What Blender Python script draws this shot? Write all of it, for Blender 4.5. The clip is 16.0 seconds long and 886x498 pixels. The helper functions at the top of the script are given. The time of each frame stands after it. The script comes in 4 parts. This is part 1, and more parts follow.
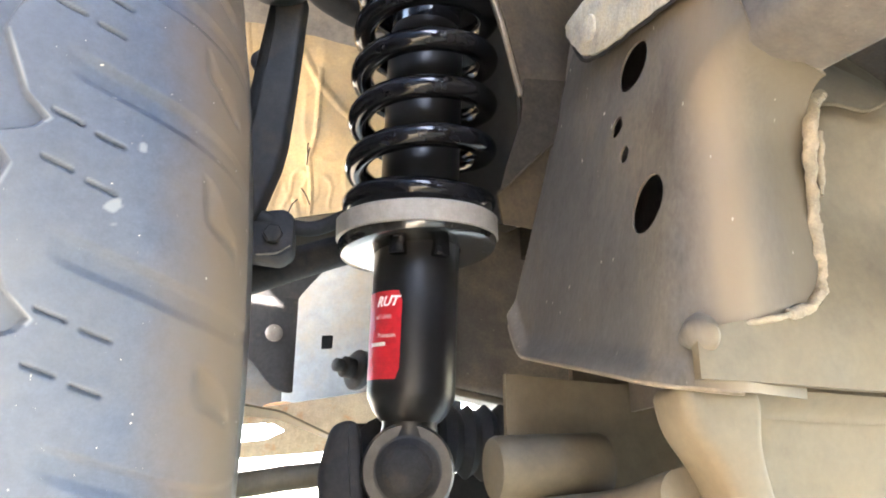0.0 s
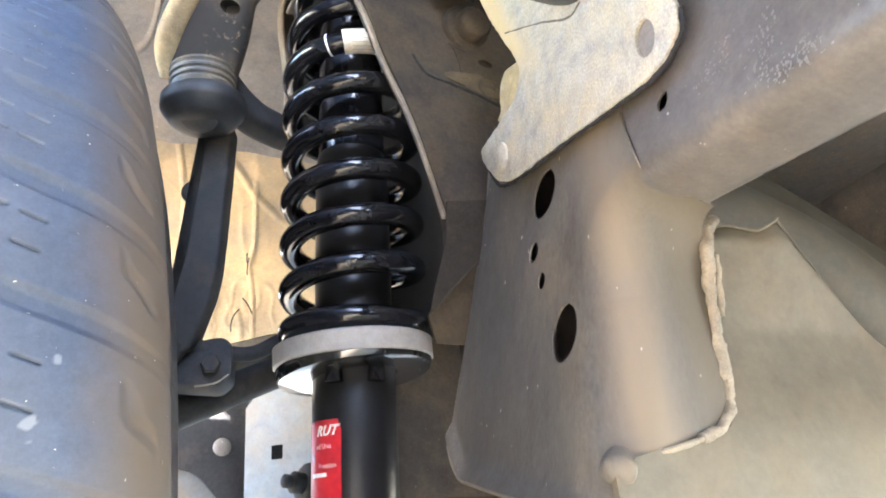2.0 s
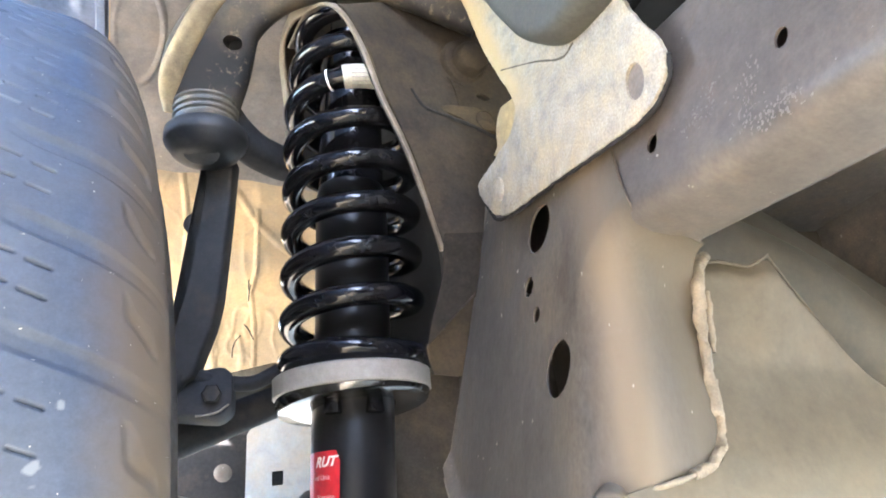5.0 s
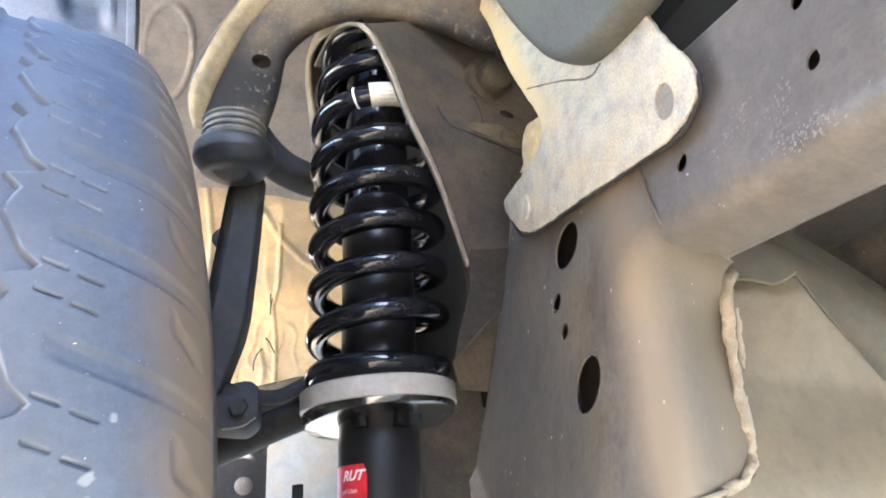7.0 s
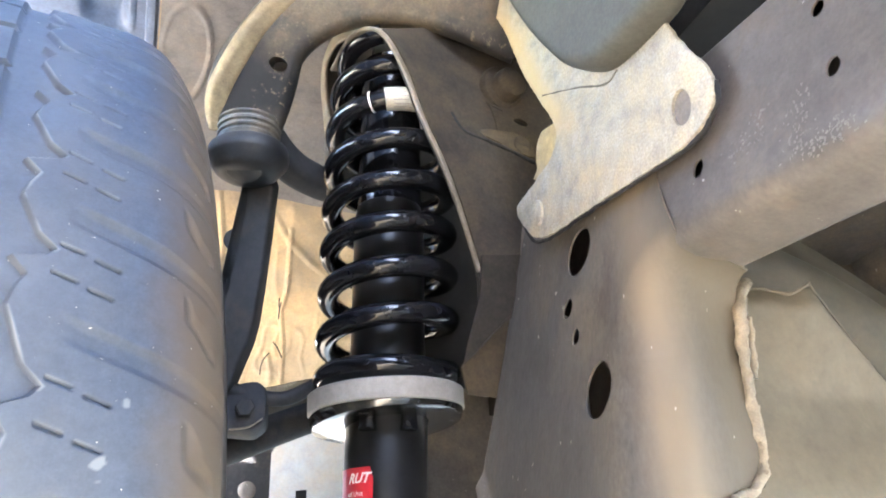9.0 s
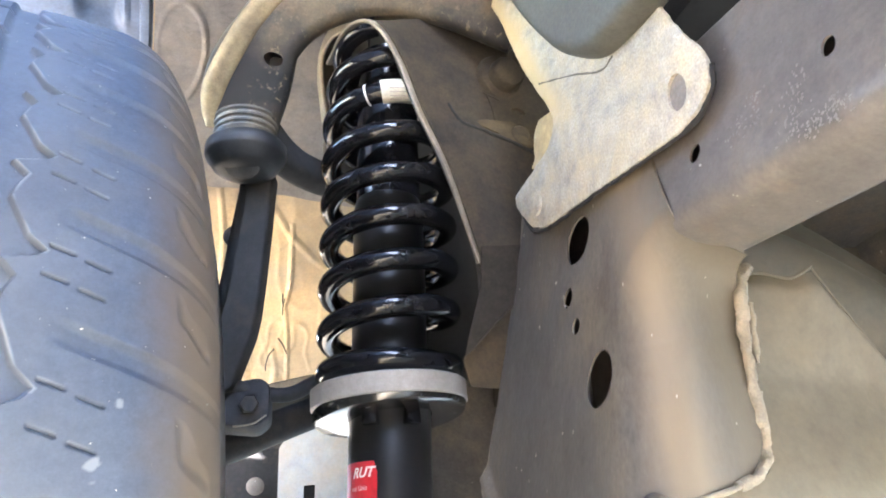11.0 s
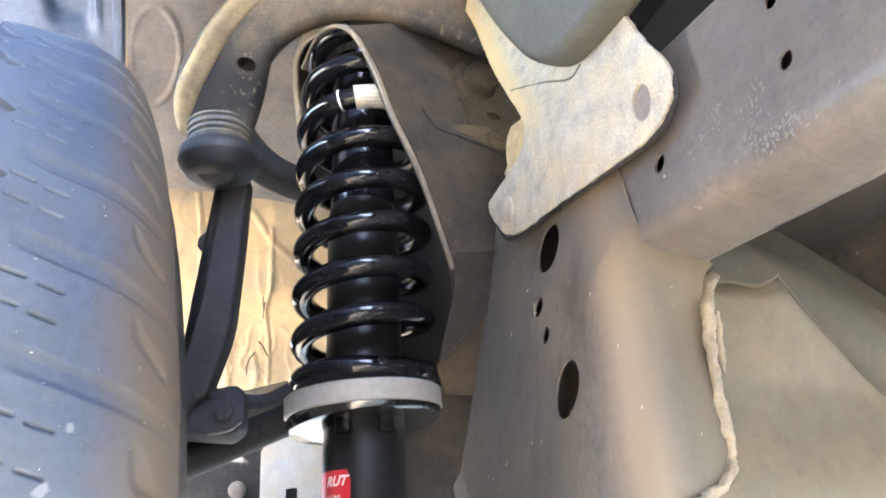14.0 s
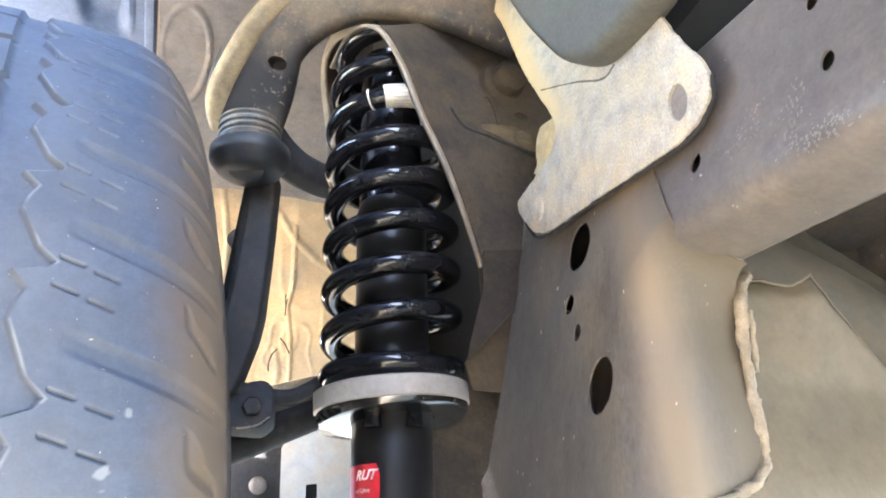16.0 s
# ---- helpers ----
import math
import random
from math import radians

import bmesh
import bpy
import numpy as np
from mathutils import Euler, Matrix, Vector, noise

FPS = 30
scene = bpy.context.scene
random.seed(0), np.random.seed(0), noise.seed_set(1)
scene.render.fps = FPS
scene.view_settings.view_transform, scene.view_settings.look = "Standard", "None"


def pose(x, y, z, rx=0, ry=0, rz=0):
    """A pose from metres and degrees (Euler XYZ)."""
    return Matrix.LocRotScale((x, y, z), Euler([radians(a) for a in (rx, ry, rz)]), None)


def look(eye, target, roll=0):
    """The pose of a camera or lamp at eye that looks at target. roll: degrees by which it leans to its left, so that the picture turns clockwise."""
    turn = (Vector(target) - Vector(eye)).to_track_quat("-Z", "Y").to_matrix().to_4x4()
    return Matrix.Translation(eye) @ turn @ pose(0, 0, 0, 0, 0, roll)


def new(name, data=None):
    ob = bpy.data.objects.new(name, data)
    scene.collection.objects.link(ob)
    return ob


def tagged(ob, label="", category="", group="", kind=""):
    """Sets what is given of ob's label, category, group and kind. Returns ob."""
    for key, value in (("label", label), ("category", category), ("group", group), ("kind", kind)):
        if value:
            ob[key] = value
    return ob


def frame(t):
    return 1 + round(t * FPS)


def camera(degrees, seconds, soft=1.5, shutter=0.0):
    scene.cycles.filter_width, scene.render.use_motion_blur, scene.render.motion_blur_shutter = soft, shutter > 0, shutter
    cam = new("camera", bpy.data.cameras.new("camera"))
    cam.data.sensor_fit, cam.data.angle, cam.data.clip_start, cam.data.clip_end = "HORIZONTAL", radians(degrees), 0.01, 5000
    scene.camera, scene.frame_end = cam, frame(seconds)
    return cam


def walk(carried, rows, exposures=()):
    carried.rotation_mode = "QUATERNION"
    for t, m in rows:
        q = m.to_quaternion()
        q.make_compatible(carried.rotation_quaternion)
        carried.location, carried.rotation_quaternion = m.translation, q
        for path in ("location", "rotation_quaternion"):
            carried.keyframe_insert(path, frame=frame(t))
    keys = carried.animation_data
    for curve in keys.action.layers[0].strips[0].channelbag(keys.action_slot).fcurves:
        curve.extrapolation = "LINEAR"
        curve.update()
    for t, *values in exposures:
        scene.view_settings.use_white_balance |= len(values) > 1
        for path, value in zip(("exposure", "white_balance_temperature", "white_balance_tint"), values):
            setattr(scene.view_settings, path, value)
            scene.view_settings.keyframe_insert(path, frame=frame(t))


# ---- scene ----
cam = camera(60.9, 16.0, 1.9)
METRES, EYE, TILT, LEAN, TURN = 0.195, 0.28, 20.0, 0.0, -20.0
ROWS = [
    (0.0, 0.0, 0.0, 0.0, -0.0, 0.0, -0.0),
    (0.5, 0.0356, -0.0174, 0.0494, -1.71, 0.32, 1.37),
    (1.0, 0.0649, -0.095, 0.1863, -2.43, 3.99, 3.39),
    (1.5, 0.0936, -0.0969, 0.2037, -2.97, 4.95, 4.0),
    (2.0, 0.0998, -0.0983, 0.2147, -3.33, 5.17, 4.17),
    (2.5, 0.0656, -0.1288, 0.2231, -3.39, 5.44, 3.87),
    (3.0, 0.0638, -0.108, 0.2001, -3.44, 5.65, 3.79),
    (3.5, 0.0993, -0.1153, 0.2269, -3.44, 5.87, 3.82),
    (4.0, 0.1146, -0.13, 0.2464, -3.37, 6.13, 3.93),
    (6.5, 0.1025, -0.1773, 0.2807, -2.46, 7.39, 4.22),
    (7.0, 0.0608, -0.1906, 0.2766, -2.19, 7.71, 3.93),
    (7.5, 0.0729, -0.1992, 0.2783, -1.9, 8.09, 3.42),
    (8.0, 0.0611, -0.2137, 0.2672, -1.76, 8.49, 2.83),
    (8.5, 0.0402, -0.1861, 0.2381, -1.86, 8.77, 2.42),
    (11.0, 0.0708, -0.1682, 0.2372, -1.17, 8.21, 3.72),
    (11.5, 0.1084, -0.1762, 0.2749, -1.05, 7.52, 4.23),
    (12.0, 0.1025, -0.1622, 0.2601, -1.37, 7.51, 4.19),
    (12.5, 0.1441, -0.1739, 0.2882, -1.61, 7.6, 4.26),
    (13.0, 0.1368, -0.1749, 0.285, -1.82, 7.71, 4.29),
    (13.5, 0.1241, -0.1764, 0.2782, -1.92, 7.79, 4.29),
    (14.0, 0.1501, -0.1696, 0.2827, -1.84, 7.82, 4.2),
    (14.5, 0.1227, -0.1777, 0.2767, -1.73, 7.87, 4.01),
    (15.0, 0.0841, -0.1874, 0.2677, -1.55, 7.92, 3.78),
    (15.5, 0.0896, -0.1858, 0.2683, -1.29, 7.93, 3.59),
    (16.0, 0.0684, -0.1988, 0.2673, -1.07, 7.98, 3.51),
]
walk(cam, [(t, pose(0, 0, EYE, TILT, LEAN, TURN) @ pose(METRES * x, METRES * y, METRES * z, 90 + pitch, roll, yaw)) for t, x, y, z, yaw, pitch, roll in ROWS],
     exposures=[(0.0, 5.72, 6750, 14), (0.5, 5.72, 6500, 14), (1.0, 5.73, 6200, 14.5), (16.0, 5.74, 6180, 15)])

# ---- light ----
SUN_EL, SUN_AZ = 22.0, -143.0      # degrees above the horizon; clockwise from +y, seen from above
world = bpy.data.worlds.new("sky")
scene.world = world
world.use_nodes = True
wn = world.node_tree
sky = wn.nodes.new("ShaderNodeTexSky")
sky.sky_type = "NISHITA"
sky.sun_disc = False
sky.sun_elevation, sky.sun_rotation = radians(SUN_EL), radians(SUN_AZ)
wn.links.new(sky.outputs[0], wn.nodes["Background"].inputs[0])
wn.nodes["Background"].inputs[1].default_value = 0.15
sun = new("sun", bpy.data.lights.new("sun", "SUN"))
sun.data.energy, sun.data.angle, sun.data.color = 3.0, radians(0.6), (1.0, 0.93, 0.82)
sd = Vector((math.sin(radians(SUN_AZ)) * math.cos(radians(SUN_EL)), math.cos(radians(SUN_AZ)) * math.cos(radians(SUN_EL)), math.sin(radians(SUN_EL))))
sun.matrix_world = look(sd * 20, (0, 0, 0))


# ---- materials ----
def ramp(nt, src, a, b, lo, hi):
    r = nt.nodes.new("ShaderNodeValToRGB")
    r.color_ramp.elements[0].position, r.color_ramp.elements[1].position = lo, hi
    r.color_ramp.elements[0].color, r.color_ramp.elements[1].color = (*a, 1), (*b, 1)
    nt.links.new(src, r.inputs[0])
    return r.outputs[0]


def surface(name, base, worn=None, dust=None, dust_amount=0.4, rough=0.6, metal=0.0, grain=60.0, blotch=9.0, bump=0.15, coat=0.0, streak=1.0, speck=None, band=None, scuff=False, rust=None, gritty=0.7, gloss=0.5):
    """Base colour mottled towards worn at two scales, with a layer of dust or rust in patches, and fine relief."""
    m = bpy.data.materials.new(name)
    m.use_nodes = True
    nt = m.node_tree
    p = nt.nodes["Principled BSDF"]
    co = nt.nodes.new("ShaderNodeTexCoord")
    mp = nt.nodes.new("ShaderNodeMapping")
    mp.inputs["Scale"].default_value = (1, 1, streak)
    nt.links.new(co.outputs["Object"], mp.inputs[0])

    def noisy(scale, detail=4.0, rgh=0.6):
        n = nt.nodes.new("ShaderNodeTexNoise")
        n.inputs["Scale"].default_value, n.inputs["Detail"].default_value, n.inputs["Roughness"].default_value = scale, detail, rgh
        nt.links.new(mp.outputs[0], n.inputs["Vector"])
        return n.outputs["Fac"]

    big, fine = noisy(blotch, 5.0), noisy(grain, 6.0, 0.7)
    worn = worn or tuple(c * 0.7 for c in base)
    colour = ramp(nt, big, base, worn, 0.38, 0.66)

    def mixed(fac, a, b, kind="MIX"):
        x = nt.nodes.new("ShaderNodeMix")
        x.data_type, x.blend_type = "RGBA", kind
        if isinstance(fac, float):
            x.inputs[0].default_value = fac
        else:
            nt.links.new(fac, x.inputs[0])
        nt.links.new(a, x.inputs[6])
        if isinstance(b, tuple):
            x.inputs[7].default_value = (*b, 1)
        else:
            nt.links.new(b, x.inputs[7])
        return x.outputs[2]

    g = ramp(nt, fine, (0.72, 0.72, 0.72), (1.18, 1.18, 1.18), 0.3, 0.7)
    colour = mixed(0.8, colour, g, "MULTIPLY")
    rsock = None
    if dust:
        f = ramp(nt, noisy(blotch * 0.6 + 3.3, 7.0, 0.68), (0, 0, 0), (1, 1, 1), 0.62 - dust_amount * 0.5, 0.78 - dust_amount * 0.25)
        colour = mixed(f, colour, dust)
        rsock = ramp(nt, f, (rough,) * 3, (0.85,) * 3, 0, 1)
    if rust:
        f = ramp(nt, noisy(blotch * 1.7 + 5.0, 8.0, 0.72), (0, 0, 0), (0.75, 0.75, 0.75), 0.54, 0.70)
        colour = mixed(f, colour, rust)
    grit = ramp(nt, noisy(grain * 4.5, 3.0, 0.6), (0.80, 0.80, 0.80), (1.16, 1.16, 1.16), 0.32, 0.68)
    colour = mixed(gritty, colour, grit, "MULTIPLY")
    if band:
        axis, centre, half, hue = band
        sp = nt.nodes.new("ShaderNodeSeparateXYZ")
        nt.links.new(co.outputs["Object"], sp.inputs[0])
        mr = nt.nodes.new("ShaderNodeMath")
        mr.operation, mr.inputs[1].default_value = "SUBTRACT", centre
        if axis == 4:                      # along the upper flank of a leaning edge
            dt = nt.nodes.new("ShaderNodeVectorMath")
            dt.operation = "DOT_PRODUCT"
            dt.inputs[1].default_value = (0.0, 0.93, -0.37)
            nt.links.new(co.outputs["Object"], dt.inputs[0])
            mr.inputs[1].default_value = 0.067 * 0.93 - 0.0915 * 0.37 + centre
            nt.links.new(dt.outputs["Value"], mr.inputs[0])
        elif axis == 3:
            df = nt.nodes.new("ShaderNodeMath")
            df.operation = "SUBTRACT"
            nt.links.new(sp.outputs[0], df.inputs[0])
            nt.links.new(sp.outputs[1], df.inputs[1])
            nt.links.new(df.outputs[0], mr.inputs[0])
        else:
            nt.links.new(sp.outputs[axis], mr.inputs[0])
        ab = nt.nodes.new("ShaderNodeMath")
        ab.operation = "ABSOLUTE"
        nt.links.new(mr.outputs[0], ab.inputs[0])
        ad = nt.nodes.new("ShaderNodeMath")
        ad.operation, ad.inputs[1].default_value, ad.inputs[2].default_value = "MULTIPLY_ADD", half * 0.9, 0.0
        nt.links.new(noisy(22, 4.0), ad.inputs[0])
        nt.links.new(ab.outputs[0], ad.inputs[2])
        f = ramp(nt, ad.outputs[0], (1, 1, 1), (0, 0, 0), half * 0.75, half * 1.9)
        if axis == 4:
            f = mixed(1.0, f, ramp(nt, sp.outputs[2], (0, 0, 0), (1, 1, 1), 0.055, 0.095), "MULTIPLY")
        if axis == 3:                      # browner tone round the corner
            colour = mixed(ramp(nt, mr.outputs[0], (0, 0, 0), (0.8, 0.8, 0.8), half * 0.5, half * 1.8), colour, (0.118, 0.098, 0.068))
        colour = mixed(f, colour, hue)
    if speck:
        v = noisy(grain * 2.2, 2.0, 0.5)
        f = ramp(nt, v, (0, 0, 0), (1, 1, 1), 0.745, 0.79)
        if scuff:
            near = ramp(nt, noisy(13, 3.0), (0, 0, 0), (1, 1, 1), 0.50, 0.60)
            f = mixed(1.0, ramp(nt, noisy(120, 5.0, 0.75), (0, 0, 0), (0.8, 0.8, 0.8), 0.56, 0.64), near, "MULTIPLY")
        colour = mixed(f, colour, speck)
    nt.links.new(colour, p.inputs["Base Color"])
    p.inputs["Metallic"].default_value = metal
    p.inputs["Specular IOR Level"].default_value = gloss
    if rsock:
        nt.links.new(rsock, p.inputs["Roughness"])
    else:
        rr = ramp(nt, fine, (max(rough - 0.06, 0.03),) * 3, (min(rough + 0.1, 1),) * 3, 0.3, 0.7)
        nt.links.new(rr, p.inputs["Roughness"])
    p.inputs["Coat Weight"].default_value = coat
    p.inputs["Coat Roughness"].default_value = 0.04
    if bump:
        b = nt.nodes.new("ShaderNodeBump")
        b.inputs["Strength"].default_value, b.inputs["Distance"].default_value = bump, 0.002
        nt.links.new(mixed(0.5, big, fine), b.inputs["Height"])
        nt.links.new(b.outputs[0], p.inputs["Normal"])
    return m


DUST = (0.36, 0.29, 0.21)
M_frame = surface("dusty_frame_paint", (0.12, 0.11, 0.102), (0.165, 0.148, 0.13), (0.29, 0.235, 0.17), 0.35, rough=0.42, grain=90, blotch=11, bump=0.12, speck=(0.5, 0.46, 0.4))
M_rail = surface("frame_rail_paint", (0.110, 0.098, 0.087), (0.144, 0.127, 0.110), (0.212, 0.172, 0.124), 0.24, rough=0.42, grain=80, blotch=13, bump=0.10, speck=(0.45, 0.43, 0.40), rust=(0.15, 0.115, 0.09), gritty=0.5)
M_scuff = surface("pale_scuffed_paint", (0.235, 0.215, 0.19), (0.18, 0.163, 0.143), rough=0.6, grain=200, blotch=90, bump=0.1)
# tan band: dust, and the light the bend catches put into the colour
M_bend = surface("dusty_bend_lit_steel", (0.082, 0.079, 0.074), (0.104, 0.096, 0.084), (0.165, 0.138, 0.102), 0.30, rough=0.55, grain=90, blotch=9, bump=0.14, streak=0.4, speck=(0.5, 0.46, 0.4), rust=(0.070, 0.060, 0.050), band=(3, -0.139, 0.024, (0.190, 0.150, 0.104)), gloss=0.35)
M_panel = surface("dusty_crossmember", (0.118, 0.097, 0.063), (0.102, 0.084, 0.057), (0.155, 0.122, 0.078), 0.4, rough=0.6, grain=60, blotch=5, bump=0.08, rust=(0.155, 0.118, 0.073), gritty=0.2)
M_tube = surface("oily_olive_tube", (0.086, 0.074, 0.050), (0.068, 0.059, 0.042), (0.125, 0.100, 0.063), 0.3, rough=0.6, grain=60, blotch=6, bump=0.08, gritty=0.3)
M_weld = surface("weld_bead", (0.245, 0.205, 0.148), (0.185, 0.158, 0.118), DUST, 0.4, rough=0.5, grain=200, blotch=60, bump=0.3)
M_galv = surface("galvanised_steel", (0.45, 0.415, 0.345), (0.27, 0.255, 0.225), (0.48, 0.405, 0.275), 0.42, rough=0.6, metal=0.1, grain=120, blotch=62, bump=0.6, gritty=1.0, speck=(0.62, 0.60, 0.55), band=(4, -0.002, 0.016, (0.52, 0.40, 0.215)))
M_stain = surface("yellow_stained_steel", (0.50, 0.37, 0.17), (0.36, 0.27, 0.14), (0.55, 0.46, 0.30), 0.3, rough=0.7, grain=160, blotch=45, bump=0.4)
M_lobe = surface("grey_green_steel", (0.085, 0.082, 0.066), (0.066, 0.064, 0.054), (0.13, 0.11, 0.075), 0.25, rough=0.6, grain=70, blotch=9, bump=0.1)
M_tab = surface("tan_brown_steel", (0.088, 0.067, 0.042), (0.052, 0.042, 0.030), rough=0.7, grain=120, blotch=60, bump=0.4, gloss=0.2)
M_tower = surface("tower_steel", (0.042, 0.036, 0.028), (0.030, 0.027, 0.023), (0.078, 0.060, 0.038), 0.34, rough=0.7, grain=80, blotch=16, bump=0.25, rust=(0.075, 0.052, 0.037), gloss=0.2)
# tower steel darkened in its colour for the shade on the gusset
M_gusset = surface("shaded_gusset_steel", (0.031, 0.027, 0.023), (0.023, 0.021, 0.018), (0.052, 0.043, 0.031), 0.28, rough=0.75, grain=80, blotch=16, bump=0.25, gloss=0.06)
M_tan = surface("tan_dusty_roll", (0.245, 0.190, 0.112), (0.130, 0.104, 0.072), (0.32, 0.245, 0.150), 0.3, rough=0.75, grain=110, blotch=22, bump=0.2, gloss=0.25)
M_edge = surface("bare_sheet_edge", (0.22, 0.18, 0.13), (0.14, 0.115, 0.085), rough=0.5, metal=0.15, grain=120, blotch=40, bump=0.1)
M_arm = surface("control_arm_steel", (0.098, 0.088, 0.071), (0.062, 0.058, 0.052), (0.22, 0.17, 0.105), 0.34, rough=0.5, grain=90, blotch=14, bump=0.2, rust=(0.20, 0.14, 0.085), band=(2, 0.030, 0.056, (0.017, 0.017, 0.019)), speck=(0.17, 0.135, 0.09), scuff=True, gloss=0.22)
M_black = surface("gloss_black_paint", (0.007, 0.007, 0.009), (0.010, 0.010, 0.012), rough=0.12, grain=60, blotch=30, bump=0.03, gloss=0.34)
M_body = surface("satin_black_paint", (0.010, 0.010, 0.011), (0.013, 0.013, 0.013), rough=0.34, grain=50, blotch=12, bump=0.03, gloss=0.3)
M_seat = surface("grey_plastic_seat", (0.30, 0.275, 0.245), (0.27, 0.248, 0.22), rough=0.5, grain=120, blotch=14, bump=0.05, gritty=0.25)
M_under = surface("black_pan_steel", (0.012, 0.012, 0.012), (0.010, 0.010, 0.010), rough=0.2, grain=60, blotch=20, bump=0.03, coat=0.8, gloss=0.7)
M_rubber = surface("black_rubber", (0.017, 0.018, 0.021), (0.027, 0.028, 0.031), (0.055, 0.052, 0.047), 0.2, rough=0.5, grain=90, blotch=30, bump=0.08, gloss=0.35)
M_dark = surface("dark_cast_iron", (0.019, 0.020, 0.023), (0.027, 0.027, 0.029), (0.06, 0.05, 0.04), 0.16, rough=0.65, grain=160, blotch=20, bump=0.25, gloss=0.2)
M_cap = surface("grey_plastic_cap", (0.062, 0.064, 0.068), (0.05, 0.05, 0.053), rough=0.6, grain=140, blotch=40, bump=0.05, gloss=0.3)
M_collar = surface("grey_worn_collar", (0.046, 0.044, 0.042), (0.030, 0.030, 0.030), (0.15, 0.125, 0.09), 0.36, rough=0.45, grain=140, blotch=40, bump=0.15, gloss=0.4)
M_steel = surface("dull_steel", (0.30, 0.285, 0.265), (0.22, 0.21, 0.19), (0.24, 0.20, 0.15), 0.25, rough=0.5, metal=0.5, grain=140, blotch=40, bump=0.1)
M_eye = surface("dark_worn_steel", (0.026, 0.025, 0.024), (0.040, 0.038, 0.035), rough=0.4, metal=0.3, grain=120, blotch=40, bump=0.1)
M_liner = surface("tan_felt_liner", (0.49, 0.36, 0.205), (0.40, 0.29, 0.168), (0.24, 0.205, 0.158), 0.46, rough=0.85, grain=240, blotch=11, bump=0.18, speck=(0.30, 0.23, 0.15), rust=(0.33, 0.245, 0.155))
M_guard = surface("brown_wheel_guard", (0.198, 0.180, 0.168), (0.140, 0.128, 0.121), (0.235, 0.198, 0.158), 0.3, rough=0.7, grain=120, blotch=18, bump=0.4, speck=(0.38, 0.34, 0.29))
M_blue = surface("pale_painted_panel", (0.104, 0.119, 0.132), (0.116, 0.119, 0.115), (0.168, 0.126, 0.080), 0.36, rough=0.5, grain=60, blotch=4, bump=0.06, gritty=0.3)
M_fender = surface("pale_blue_inner_fender", (0.086, 0.124, 0.205), (0.070, 0.102, 0.172), (0.12, 0.14, 0.175), 0.2, rough=0.45, grain=60, blotch=9, bump=0.06)
M_tray = surface("cream_dusty_tray", (0.56, 0.45, 0.31), (0.46, 0.35, 0.22), (0.60, 0.50, 0.36), 0.4, rough=0.75, grain=120, blotch=18, bump=0.2, rust=(0.55, 0.24, 0.08))
M_rust = surface("orange_rust", (0.42, 0.17, 0.06), (0.50, 0.30, 0.15), (0.4, 0.3, 0.2), 0.3, rough=0.8, grain=90, blotch=25, bump=0.3)
M_red = surface("red_sticker", (0.52, 0.018, 0.028), (0.47, 0.016, 0.024), rough=0.35, grain=40, blotch=10, bump=0.0)
M_white = surface("white_print", (0.80, 0.78, 0.74), (0.74, 0.72, 0.68), rough=0.5, grain=60, blotch=10, bump=0.0)
M_paper = surface("paper_label", (0.56, 0.525, 0.44), (0.50, 0.46, 0.38), rough=0.6, grain=90, blotch=20, bump=0.05)
M_ink = surface("grey_print", (0.30, 0.29, 0.27), (0.36, 0.35, 0.32), rough=0.6, bump=0.0)
M_void = surface("black_void", (0.012, 0.012, 0.012), (0.018, 0.017, 0.016), rough=0.8, grain=40, blotch=6, bump=0.1)
M_ground = surface("pale_dry_ground", (0.38, 0.31, 0.215), (0.33, 0.265, 0.18), (0.43, 0.36, 0.26), 0.4, rough=0.95, grain=30, blotch=1.7, bump=0.4)
M_tyre = surface("dusty_tyre_rubber", (0.052, 0.071, 0.109), (0.062, 0.080, 0.116), (0.080, 0.092, 0.114), 0.24, rough=0.78, grain=170, blotch=14, bump=0.2, speck=(0.5, 0.48, 0.45), gritty=0.35, gloss=0.3, band=(0, 0.122, 0.024, (0.101, 0.079, 0.060)))

# pale dust in the tread and painted glints beside its slits, over the rubber
tn = M_tyre.node_tree
tp = tn.nodes["Principled BSDF"]
att = tn.nodes.new("ShaderNodeAttribute")
att.attribute_name = "dust"
mix = tn.nodes.new("ShaderNodeMix")
mix.data_type = "RGBA"
mix.inputs[7].default_value = (0.185, 0.205, 0.235, 1)
tn.links.new(att.outputs["Fac"], mix.inputs[0])
tn.links.new(tp.inputs["Base Color"].links[0].from_socket, mix.inputs[6])
tn.links.new(mix.outputs[2], tp.inputs["Base Color"])



# ---- helpers ----
def thing(name, at, label, category, kind="", group=""):
    ob = new(name)
    ob.location = at
    ob.empty_display_size = 0.05
    return tagged(ob, label, category, group, kind)


def base_of(ob):
    v = Vector((0, 0, 0))
    while ob:
        v = v + Vector(ob.location)
        ob = ob.parent
    return v


def part(name, bm, material, parent=None, label="", smooth=40, recalc=True):
    if parent is not None:
        bmesh.ops.translate(bm, verts=bm.verts, vec=-base_of(parent))
    if recalc:
        bmesh.ops.recalc_face_normals(bm, faces=bm.faces)
    me = bpy.data.meshes.new(name)
    bm.to_mesh(me)
    bm.free()
    me.materials.append(material)
    if smooth:
        for f in me.polygons:
            f.use_smooth = True
        me.set_sharp_from_angle(angle=radians(smooth))
    ob = new(name, me)
    ob.parent = parent
    return tagged(ob, label) if label else ob


